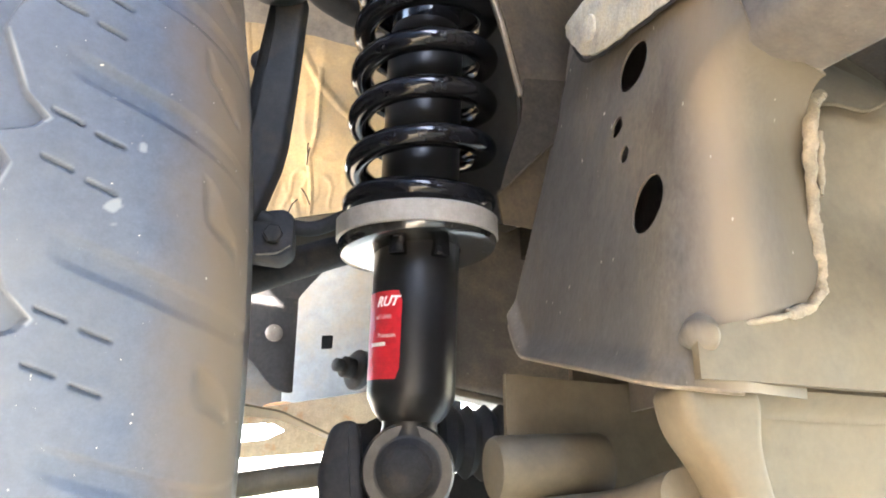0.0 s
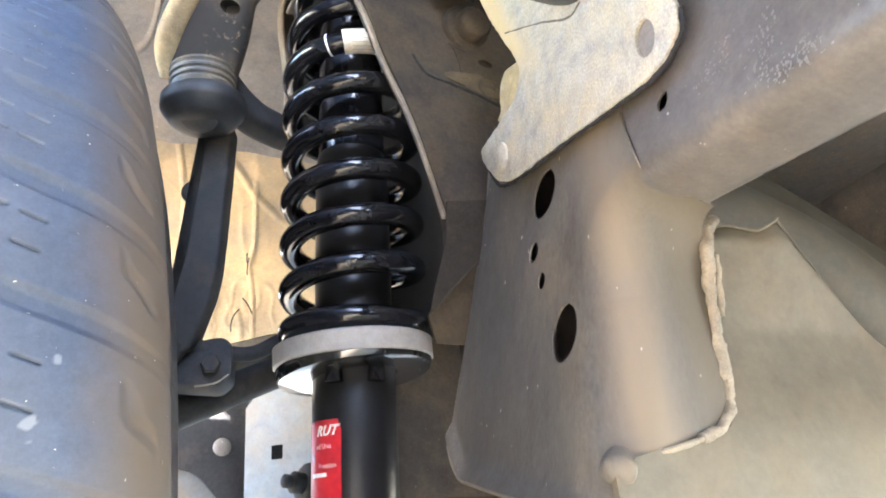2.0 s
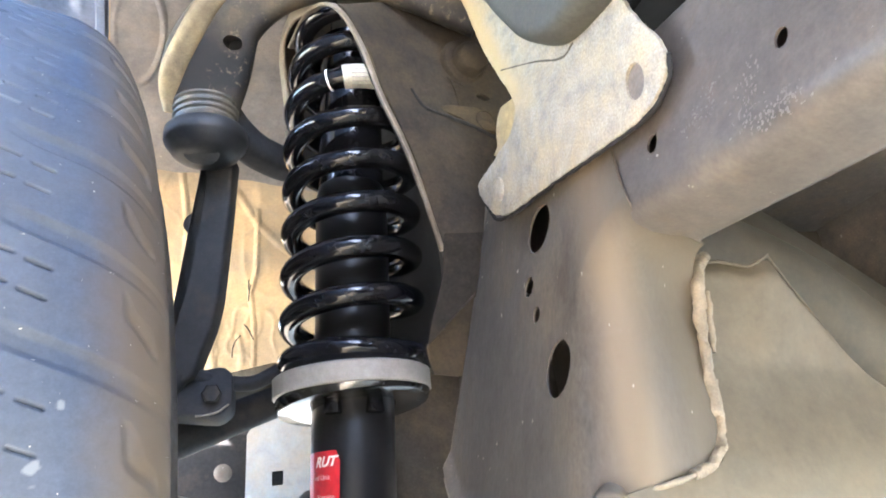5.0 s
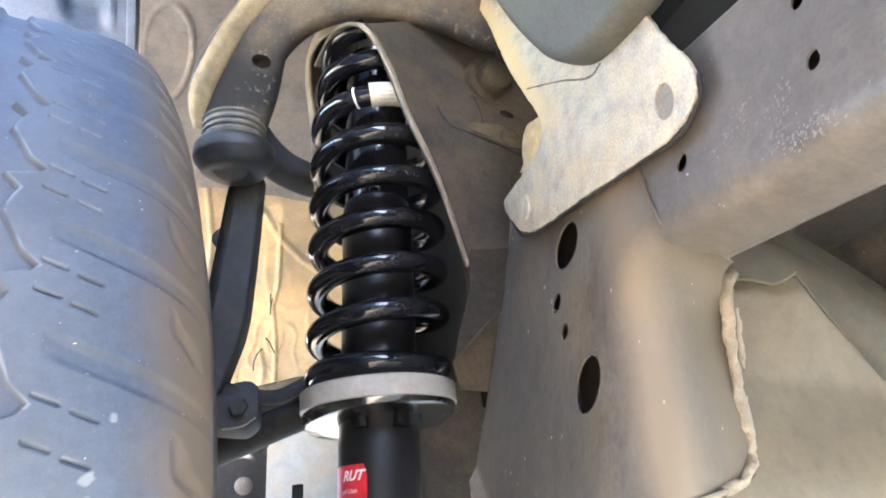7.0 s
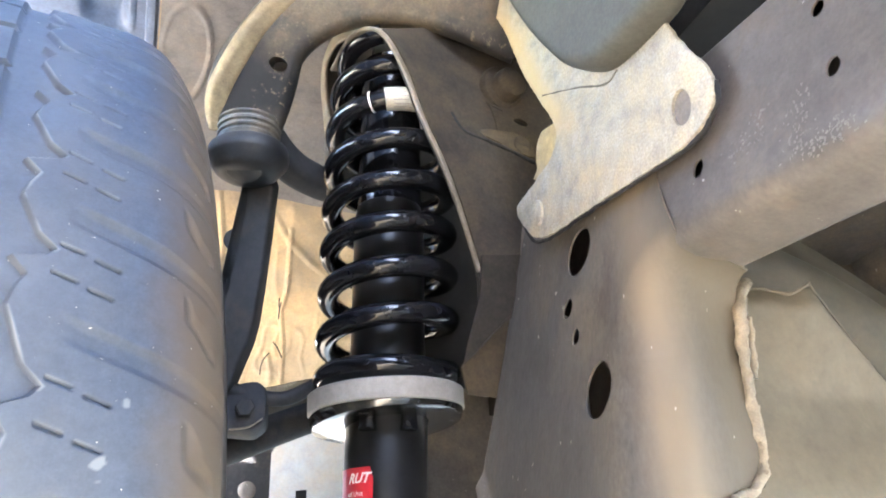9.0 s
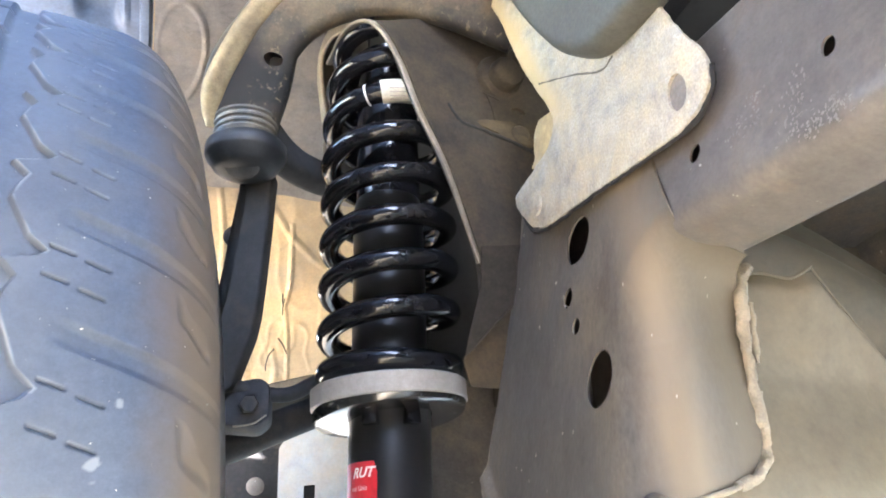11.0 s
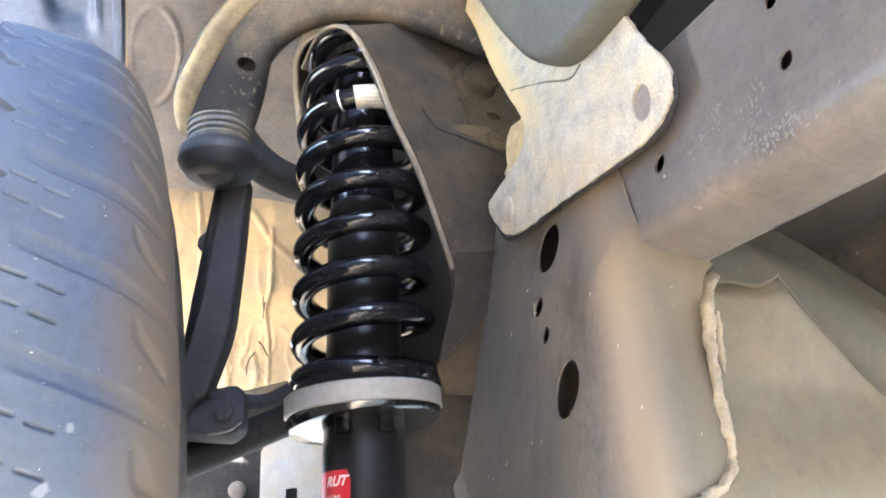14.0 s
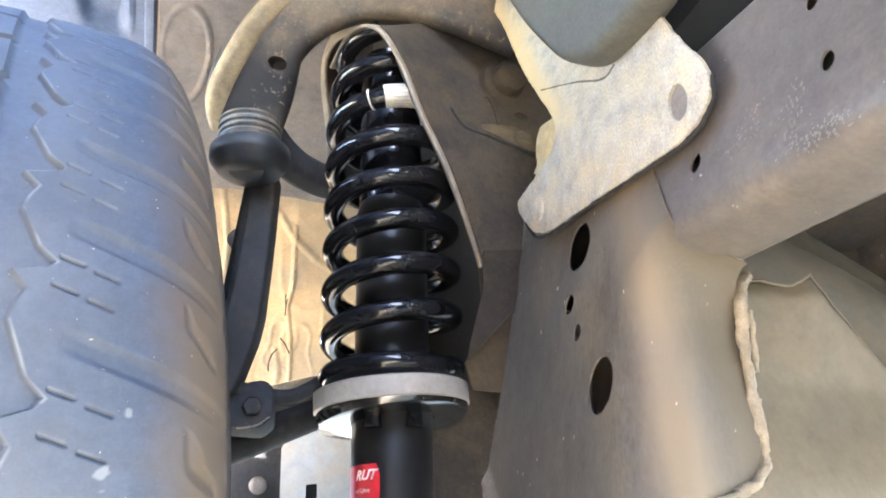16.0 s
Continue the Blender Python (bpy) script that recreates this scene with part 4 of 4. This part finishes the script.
part("tab", lobe, M_tab, tower, "dusty teardrop tab")
part("dimple", lathe([(0.0095, -0.001), (0.0098, 0.0006), (0.0092, 0.0010), (0.0090, 0.0002), (0.004, -0.0002)], along((0.3050, 0.4863, 0.7625), (0, -1, -0.15)), 28), M_tower, tower)
boss = lathe([(0.0270, -0.006), (0.0275, 0.004), (0.0250, 0.008), (0.0180, 0.010), (0.0175, 0.020), (0.0150, 0.023), (0.008, 0.024)], along((0.292, 0.4945, 0.834), (0.16, -1.0, -0.16)), 30)
crumple(boss, 0.0012, 90, 1.0)
part("pivot_boss", boss, M_tower, tower)
part("rear_wall", slab([(0.54, 0.55), (0.72, 0.55), (0.72, 1.0), (0.50, 1.0)], 0.004, basis((0.349, 0, 0), (0, 1, 0), (0, 0, 1))), M_tower, tower)
part("top_cap", lathe([(0.058, 0), (0.060, 0.004), (0.05, 0.012), (0.03, 0.016)], SEAT_TOP @ pose(0, 0, 0.008), 40), M_edge, tower)

# ---- upper control arm and ball joint ----
arm = thing("upper_control_arm", (0.05, 0.60, 0.80), "dusty brown pressed steel upper control arm", "control arm")
leg = catmull([(0.044, 0.602, 0.804), (0.047, 0.570, 0.848), (0.066, 0.535, 0.888), (0.105, 0.505, 0.916), (0.160, 0.480, 0.924), (0.225, 0.460, 0.910), (0.300, 0.445, 0.876)], 8)
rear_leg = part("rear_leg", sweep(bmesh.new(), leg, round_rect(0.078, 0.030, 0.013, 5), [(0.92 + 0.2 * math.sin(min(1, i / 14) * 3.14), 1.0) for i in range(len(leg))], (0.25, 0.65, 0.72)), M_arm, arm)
# flange tan is paled to carry the sun on the arm's outer edge
part("flange", sweep(bmesh.new(), catmull([(0.014, 0.599, 0.798), (0.0133, 0.59, 0.817), (0.0151, 0.575, 0.836), (0.0269, 0.552, 0.862), (0.0436, 0.529, 0.889), (0.0704, 0.504, 0.917), (0.1072, 0.484, 0.942), (0.16, 0.465, 0.951), (0.225, 0.445, 0.938), (0.29, 0.431, 0.907)], 8), round_rect(0.021, 0.024, 0.0080, 6), [(0.26 + 0.79 * math.sin(min(1.57, i * 0.085)), 0.35 + 0.65 * math.sin(min(1.57, i * 0.11))) for i in range(73)], (-0.5, -0.4, 0.7)), M_tan, arm, "tan outer flange, coloured as if in sun")
leg2 = catmull([(0.062, 0.605, 0.815), (0.088, 0.628, 0.800), (0.118, 0.645, 0.792), (0.165, 0.660, 0.795), (0.25, 0.655, 0.82), (0.33, 0.645, 0.84)], 8)
part("front_leg", sweep(bmesh.new(), leg2, round_rect(0.036, 0.032, 0.012, 5), None, (0, 0, 1)), M_dark, arm)
nh = Vector((-0.2465, -0.7812, -0.5736))
ph = Vector((0.0655, 0.5418, 0.8524))
cut(rear_leg, [slab([(0.0098 * math.cos(2 * math.pi * k / 24), 0.0068 * math.sin(2 * math.pi * k / 24)) for k in range(24)], 0.034, basis(ph + nh * 0.012, (1, -0.2, -0.35), (0, -0.5, 0.8)))])
joint = thing("ball_joint", (0.05, 0.60, 0.78), "ball joint with steel collar and black rubber boot", "ball joint")
jd = Vector((0.02, 0.10, -1.0))
part("collar", lathe([(0.0300, -0.006), (0.0326, -0.0045), (0.0330, -0.002), (0.0312, 0.000), (0.0312, 0.0015), (0.0328, 0.003), (0.0326, 0.0055), (0.0304, 0.007), (0.0304, 0.0085), (0.0320, 0.010), (0.0318, 0.012), (0.0298, 0.0135), (0.0298, 0.015), (0.0312, 0.0165), (0.0308, 0.019), (0.028, 0.024)], along((0.049, 0.597, 0.806), jd), 36), M_collar, joint, "ridged grey steel collar")
part("boot", lathe([(0.030, 0.0), (0.0380, 0.0015), (0.0404, 0.0045), (0.0408, 0.0140), (0.0396, 0.0175), (0.0360, 0.0215), (0.0325, 0.0275), (0.0265, 0.0315), (0.018, 0.033)], along((0.051, 0.600, 0.783), jd), 36), M_rubber, joint, "black rubber dust boot")
part("cap", lathe([(0.0180, -0.006), (0.0180, 0.0016), (0.0165, 0.0030), (0.006, 0.0036)], along((0.0465, 0.5900, 0.7528), (-0.14, -0.36, -1)), 28), M_cap, joint, "grey round cap under the boot")

knuckle = thing("steering_knuckle", (0.03, 0.70, 0.39), "dark cast iron steering knuckle behind the tyre", "knuckle")
upright = rounded([(-0.0035, 0.0105), (0.0019, -0.0146), (-0.0005, -0.041), (-0.0075, -0.0493), (-0.0166, -0.0545), (-0.0184, -0.0650), (-0.0117, -0.0719), (-0.0076, -0.0830), (-0.0115, -0.1074), (-0.0184, -0.1386), (-0.0300, -0.1750), (-0.0420, -0.2300), (-0.0060, -0.2150), (0.0022, -0.1925), (0.0126, -0.1654), (0.0178, -0.1432), (0.0219, -0.1089), (0.0281, -0.0495), (0.0308, -0.0157), (0.0335, 0.0105)], 0.006, 3)
part("arm", slab(upright, 0.034, basis((0.05, 0.628, 0.76), (0.95, -0.30, 0), (0, -0.047, 0.22)), 0.004, 3), M_dark, knuckle)
part("stem", sweep(bmesh.new(), catmull([(0.035, 0.690, 0.565), (0.01, 0.695, 0.53), (-0.02, 0.690, 0.48), (-0.04, 0.68, 0.40)], 6), round_rect(0.050, 0.036, 0.010, 4), None, (0, 1, 0)), M_dark, knuckle)

# ---- strut ----
FACE = math.degrees(math.atan2(-0.60, -0.19))          # the side that looks to the open wheel arch
strut = thing("strut", S0 - SW * 0.19, "new gloss black coil spring strut with a grey spring seat", "strut")


def on_strut(r, ang, h):
    a = radians(ang)
    return SM @ Vector((r * math.cos(a), r * math.sin(a), h))


SEAT = SM @ pose(0, 0, 0, 0, -3.0, 0)
part("damper", lathe([(0.024, -0.150), (0.030, -0.143), (0.0352, -0.132), (0.0358, -0.128), (0.0358, 0.0), (0.034, 0.004), (0.0335, 0.19), (0.031, 0.20)], SM, 56), M_body, strut, "satin black damper tube")
part("dust_tube", lathe([(0.030, 0.19), (0.031, 0.195), (0.031, 0.37), (0.02, 0.375)], SM, 40), M_black, strut)
seat = part("spring_seat", lathe([(0.0345, 0.010), (0.0345, 0.006), (0.052, 0.004), (0.0672, 0.0), (0.0690, 0.001), (0.0690, 0.017), (0.0668, 0.0185), (0.058, 0.0188), (0.036, 0.0188)], SEAT, 72, closed=True), M_seat, strut, "matt grey plastic spring seat ring")
part("seat_pan", lathe([(0.0362, -0.0095), (0.050, -0.0100), (0.0605, -0.0105), (0.0652, -0.0092), (0.0672, -0.0050), (0.0676, 0.0008), (0.050, 0.002), (0.0362, 0.002)], SM @ pose(0, 0, -0.0008, -5.0, -4.5, 0), 72, closed=True), M_under, strut, "glossy black pan under the seat")
for da in (-22, 28, 150):
    part("stop", slab(rounded([(-0.007, 0), (0.007, 0), (0.005, 0.016), (-0.005, 0.016)], 0.002), 0.010, SM @ pose(0, 0, 0, 0, 0, FACE + da + 90) @ pose(0, -0.0455, -0.021, 90, 0, 0), 0.002), M_black, strut)

TURNS, H0, H1, WIRE = 8.12, 0.0250, 0.3795, 0.0102


def coil(k):
    """Place on the spring's centre line at the turn k."""
    t = k / TURNS
    h = H0 + (H1 - H0) * (t * 0.985 + 0.015 * t * t)
    h = max(h - 0.008 * max(0.0, (1.0 - k) / 0.7) ** 2, H0 + 0.0042)
    r = 0.0562 - 0.012 * max(0.0, (t - 0.77) / 0.28) ** 1.2
    return on_strut(r, FACE - 55 + 360 * k, h)


pts = [coil(-0.12 + (TURNS + 0.12) * i / 440) for i in range(441)]
part("spring", sweep(bmesh.new(), pts, circle(WIRE, 14), None, SW), M_black, strut, "gloss black coil spring")


def wrap(name, k0, k1, r, mat, label=""):
    return part(name, sweep(bmesh.new(), [coil(k0 + (k1 - k0) * i / 12) for i in range(13)], circle(r, 18), None, SW), mat, strut, label)


TAG = 6.140
tag = wrap("tag", TAG, TAG + 0.10, WIRE + 0.0012, M_paper, "white paper label wrapped on the coil")
wrap("paint_mark", TAG - 0.040, TAG - 0.036, WIRE + 0.0003, M_white)
# faint print on the tag
for i in range(6):
    line = []
    for j in range(6):
        k = TAG + 0.020 + 0.050 * j / 5
        c, d = coil(k), (coil(k + 0.01) - coil(k)).normalized()
        out = (c - S0 - SW * (c - S0).dot(SW)).normalized()
        a = radians(20 - 19 * i)
        line.append(c + (out * math.cos(a) + d.cross(out).normalized() * -math.sin(a)) * (WIRE + 0.0013))
    part("print_line", tube(line, 0.0004, 5), M_ink, tag)


def wrapped(bm, r):
    """Bend flat shapes (x round the tube, y along it) on to the damper."""
    for v in bm.verts:
        v.co = on_strut(r + v.co.z, STICK + math.degrees(v.co.x / 0.0358), v.co.y)
    return bm


STICK = FACE - 16.0                         # the sticker's right edge
def flat(x0, x1, y0, y1, lift, thick=0.0002, r=0.0, skew=0.0):
    nx_ = max(2, int((x1 - x0) / 0.0015))
    bm = bmesh.new()
    rows = []
    for j, y in enumerate((y0, (y0 * 7 + y1) / 8, (y0 + y1 * 7) / 8, y1)):
        inset = r if j in (0, 3) else 0.0
        rows.append([bm.verts.new((x0 + inset + (x1 - x0 - 2 * inset) * i / nx_ + skew * (y - y0), y, lift)) for i in range(nx_ + 1)])
    for a, b in zip(rows, rows[1:]):
        for i in range(nx_):
            bm.faces.new((a[i], a[i + 1], b[i + 1], b[i]))
    return wrapped(bm, 0.0358)


sticker = part("sticker", flat(-0.066, 0.0, -0.119, -0.049, 0.0003, r=0.003), M_red, strut, "red printed sticker", 40, False)

def words(text, x_right, y, size, bold=0.0, shear=0.0):
    cu = bpy.data.curves.new("words", "FONT")
    cu.body, cu.size, cu.align_x, cu.offset, cu.shear = text, size, "RIGHT", bold, shear
    ob = new("words", cu)
    bpy.context.view_layer.update()
    me = bpy.data.meshes.new_from_object(ob.evaluated_get(bpy.context.evaluated_depsgraph_get()))
    bpy.data.objects.remove(ob)
    bm = bmesh.new()
    bm.from_mesh(me)
    bmesh.ops.subdivide_edges(bm, edges=[e for e in bm.edges if e.calc_length() > 0.002], cuts=2)
    for v in bm.verts:
        v.co = Vector((v.co.x + x_right, v.co.y + y, 0.0007))
    part("words", wrapped(bm, 0.0358), M_white, sticker, smooth=0, recalc=False)


words("RUT", -0.0035, -0.0612, 0.0110, 0.00035, 0.35)
words("ed Unit", -0.0085, -0.0715, 0.0055)
words("Pression", -0.0040, -0.0865, 0.0052)
part("bar", flat(-0.030, -0.013, -0.0932, -0.0902, 0.0007), M_white, sticker, smooth=40, recalc=False)

# lower eye, its bushing and bolt
EYE_C = on_strut(0, 0, -0.187)
ed = Vector((-0.19, -0.60, -0.05)).normalized()
em = along(EYE_C - ed * 0.022, ed)
part("neck", sweep(bmesh.new(), [on_strut(0, 0, -0.140), on_strut(0, 0, -0.152), on_strut(0, 0, -0.166)], circle(0.027, 24), [1.0, 0.82, 0.9], (1, 0, 0)), M_body, strut)
part("eye", lathe([(0.026, 0), (0.034, 0), (0.036, 0.003), (0.036, 0.041), (0.034, 0.044), (0.026, 0.044)], em, 44, closed=True), M_eye, strut, "dark steel eye ring")
part("bushing", lathe([(0.0262, -0.002), (0.0262, 0.046), (0.012, 0.049), (0.010, -0.004)], em, 36), M_rubber, strut)
part("flange_bolt", lathe([(0.023, 0.050), (0.024, 0.052), (0.020, 0.055), (0.019, 0.056)], em, 32), M_dark, strut)
part("bolt_head", lathe([(0.016, 0.055), (0.0175, 0.057), (0.0175, 0.066), (0.014, 0.068)], em, 6), M_dark, strut)

# ---- lower control arm and what lies behind ----
lca = thing("lower_control_arm", (0.25, 0.55, 0.25), "dusty pressed steel lower control arm under the strut", "control arm")
part("clevis", slab(rounded([(-0.055, -0.09), (0.030, -0.09), (0.036, 0.0), (0.012, 0.040), (-0.030, 0.046), (-0.052, 0.020)], 0.018), 0.020, basis(EYE_C - ed * 0.030, (0.953, -0.30, 0), (0, 0, 1)), 0.006, 3), M_dark, lca)
part("clevis", slab(rounded([(-0.060, -0.09), (-0.030, -0.09), (-0.034, 0.0), (-0.040, 0.040), (-0.060, 0.036), (-0.070, 0.0)], 0.010), 0.050, basis(EYE_C + ed * 0.02, (0.953, -0.30, 0), (0, 0, 1)), 0.008, 3), M_dark, lca)
part("bush_housing", lathe([(0.012, -0.004), (0.019, -0.003), (0.0205, 0.0), (0.0205, 0.070), (0.0190, 0.074), (0.012, 0.075)], along((0.200, 0.450, 0.312), (1, -0.05, 0.06)), 32), M_tube, lca)
part("main_leg", sweep(bmesh.new(), catmull([(0.15, 0.62, 0.262), (0.20, 0.56, 0.262), (0.24, 0.47, 0.272), (0.262, 0.39, 0.276), (0.268, 0.33, 0.285)], 8), round_rect(0.070, 0.045, 0.016, 5), None, (0, 0, 1)), M_panel, lca)
part("pocket", box(0.172, 0.345, 0.690, 0.700, 0.19, 0.325, 0.003), M_dark, lca)
part("lobe", slab(rounded([(0.234, 0.344), (0.276, 0.352), (0.285, 0.340), (0.281, 0.315), (0.285, 0.290), (0.300, 0.245), (0.255, 0.245), (0.262, 0.285), (0.252, 0.306), (0.239, 0.322)], 0.008), 0.03, basis((0, 0.305, 0), (1, 0, 0), (0, 0, 1)), 0.006, 3), M_panel, lca, "pale dusty arm lobe")

axle_shaft = thing("drive_shaft", (0.30, 0.65, 0.36), "black ribbed rubber boot on the drive shaft", "drive shaft")
prof = [(0.018, 0)]
for k in range(7):
    prof += [(0.030 + 0.0012 * k, 0.012 + k * 0.016), (0.024 + 0.0012 * k, 0.020 + k * 0.016)]
prof += [(0.036, 0.128), (0.036, 0.150), (0.02, 0.152)]
part("boot", lathe(prof, along((0.205, 0.672, 0.352), (1, -0.10, -0.02)), 40), M_rubber, axle_shaft)
part("joint", rod((0.350, 0.657, 0.349), (0.470, 0.646, 0.346), 0.040, 28, 0.006), M_dark, axle_shaft)
part("shaft", rod((0.16, 0.68, 0.352), (0.21, 0.672, 0.352), 0.013, 20), M_dark, axle_shaft)

cross_beam = thing("cross_beam", (0.40, 0.75, 0.45), "dark brown-grey steel cross beam behind the strut", "cross beam", "structure")
part("beam", slab(rounded([(0.235, 0.412), (0.36, 0.392), (0.78, 0.385), (0.78, 0.60), (0.30, 0.60), (0.225, 0.57)], 0.02), 0.07, basis((0, 0.70, 0), (1, 0, 0), (0, 0, 1)), 0.012, 3), M_frame, cross_beam)
part("lip", tube(catmull([(0.235, 0.700, 0.409), (0.28, 0.697, 0.400), (0.36, 0.695, 0.390), (0.50, 0.695, 0.386)], 6), 0.004, 10), M_edge, cross_beam)

sway = thing("sway_bar", (0.08, 0.69, 0.53), "dark steel sway bar held by a bracket", "sway bar")
part("bar", tube(catmull([(0.00, 0.70, 0.585), (0.03, 0.695, 0.572), (0.060, 0.690, 0.558), (0.108, 0.692, 0.551), (0.140, 0.690, 0.564), (0.19, 0.69, 0.60), (0.26, 0.69, 0.63)], 8), 0.0075, 14), M_dark, sway)
part("clamp", slab(rounded([(-0.075, -0.006), (-0.030, -0.014), (0.004, -0.018), (0.016, -0.008), (0.015, 0.026), (0.006, 0.034), (-0.010, 0.032), (-0.034, 0.022), (-0.075, 0.034)], 0.006), 0.030, basis((0.080, 0.680, 0.532), (0.97, -0.25, 0), (0, 0.1, 1)), 0.003), M_dark, sway, "dark clamp bracket")
bead("worn_edge", [(0.062, 0.676, 0.5135), (0.080, 0.673, 0.5165), (0.092, 0.671, 0.5245)], 0.0009, 21.0, sway, 6, M_edge)
part("nut", hexa((0.076, 0.680, 0.537), (-0.1, -1, -0.2), 0.0095, 0.009), M_dark, sway)

lower_tube = thing("front_tube", (0.12, 0.74, 0.53), "brown-grey steel tube behind the strut", "tube", "structure")
part("tube", tube(catmull([(0.02, 0.765, 0.535), (0.09, 0.755, 0.553), (0.14, 0.748, 0.560), (0.22, 0.742, 0.575), (0.30, 0.740, 0.59)], 6), 0.022, 20), M_tube, lower_tube)
part("ledge", sweep(bmesh.new(), catmull([(0.06, 0.728, 0.553), (0.11, 0.722, 0.566), (0.16, 0.718, 0.578), (0.24, 0.715, 0.590)], 6), round_rect(0.020, 0.014, 0.004), None, (0, 0, 1)), M_tan, lower_tube, "dusty tan ledge")
part("saddle", tube(catmull([(0.00, 0.755, 0.486), (0.03, 0.750, 0.498), (0.08, 0.742, 0.518), (0.11, 0.738, 0.531), (0.158, 0.735, 0.551), (0.22, 0.735, 0.575)], 6), 0.017, 20), M_dark, lower_tube)

panel = thing("front_panel", (0.21, 1.12, 0.46), "pale blue-white painted steel panel with rust stains", "panel", "structure")
pp = part("sheet", sheet(lambda u, v: Vector((0.135 + 0.25 * u, 1.20 - 0.15 * u + 0.05 * (1 - min(1, u * 5)) ** 2, 0.445 + 0.32 * v - 0.015 * u)), 30, 20, 0.003), M_blue, panel)
cut(pp, [slab(rounded([(-0.009, -0.011), (0.009, -0.011), (0.009, 0.011), (-0.009, 0.011)], 0.003), 0.10, basis((0.209, 1.10, 0.545), (0.94, -0.33, 0), (0, 0, 1)))])
part("side_sheet", slab(rounded([(0.06, 0.425), (0.18, 0.440), (0.18, 0.602), (0.06, 0.572)], 0.006), 0.003, basis((0, 1.184, 0), (1, 0, 0), (0, 0, 1)), 0.001), M_blue, panel)
db = part("dark_bracket", slab(rounded([(0.03, 0.70), (0.195, 0.685), (0.192, 0.56), (0.185, 0.465), (0.150, 0.472), (0.11, 0.52), (0.03, 0.545)], 0.018), 0.005, basis((0, 1.17, 0), (1, 0, 0), (0, 0, 1)), 0.001), M_dark, panel, "dark bracket with a pale disc in its round hole")
cut(db, [rod((0.1455, 1.0, 0.5585), (0.1455, 1.3, 0.5585), 0.0128)])
# pale disc added in the hole, in place of the lit sheet behind
part("plug", lathe([(0.0135, 0.0), (0.0138, 0.0012), (0.0122, 0.0026), (0.005, 0.0034)], along((0.1455, 1.169, 0.5585), (0, -1, 0)), 28), M_rail, db, "pale disc added in the hole for the lit sheet behind")
bo = Vector((0.232, 0.935, 0.462))
bd = Vector((-0.93, -0.32, 0.10))
part("bolt", lathe([(0.012, 0), (0.024, 0.002), (0.026, 0.006), (0.026, 0.012), (0.022, 0.016), (0.0135, 0.017), (0.0135, 0.030), (0.011, 0.032), (0.0085, 0.033), (0.0085, 0.042), (0.006, 0.044)], along(bo, bd), 18), M_dark, panel, "black flanged bolt")
part("rust_lip", sheet(lambda u, v: Vector((0.14 + 0.17 * u, 1.17 - 0.05 * u - 0.04 * v, 0.445 - 0.032 * v - 0.015 * u + 0.008 * math.sin(u * 9))), 20, 6, 0.003), M_rust, panel, "orange rusty lower lip")
strip = thing("skid_strap", (0.10, 0.80, 0.37), "pale dusty folded steel strap under the panel", "strap", "structure")
part("strap", sheet(lambda u, v: Vector((0.09 + 0.14 * u, 1.0 - 0.02 * v, 0.411 - 0.008 * u - 0.040 * max(0.0, u - 0.35) + 0.010 * v * (1 - u))), 16, 4, 0.003), M_panel, strip)
tray = thing("splash_tray", (0.20, 1.10, 0.37), "pale cream dusty splash tray with rust stains", "tray", "structure")
tp_ = part("sheet", slab(rounded([(0.04, 0.420), (0.100, 0.428), (0.170, 0.440), (0.300, 0.466), (0.310, 0.410), (0.217, 0.374), (0.106, 0.362), (0.04, 0.358)], 0.006), 0.004, basis((0, 1.08, 0), (1, 0, 0), (0, 0, 1)), 0.0012), M_tray, tray)
cut(tp_, [slab(rounded([(0.02, 0.404), (0.102, 0.4065), (0.140, 0.4112), (0.160, 0.4012), (0.134, 0.3881), (0.104, 0.384), (0.02, 0.382)], 0.004), 0.08, basis((0, 1.05, 0), (1, 0, 0), (0, 0, 1)))])
tie = thing("tie_rod", (0.09, 0.62, 0.32), "dusty brown steel tie rod", "tie rod")
part("rod", tube([(-0.02, 0.665, 0.300), (0.067, 0.660, 0.3096), (0.103, 0.660, 0.3156), (0.1385, 0.660, 0.320), (0.19, 0.66, 0.326)], 0.0105, 16), M_tube, tie)
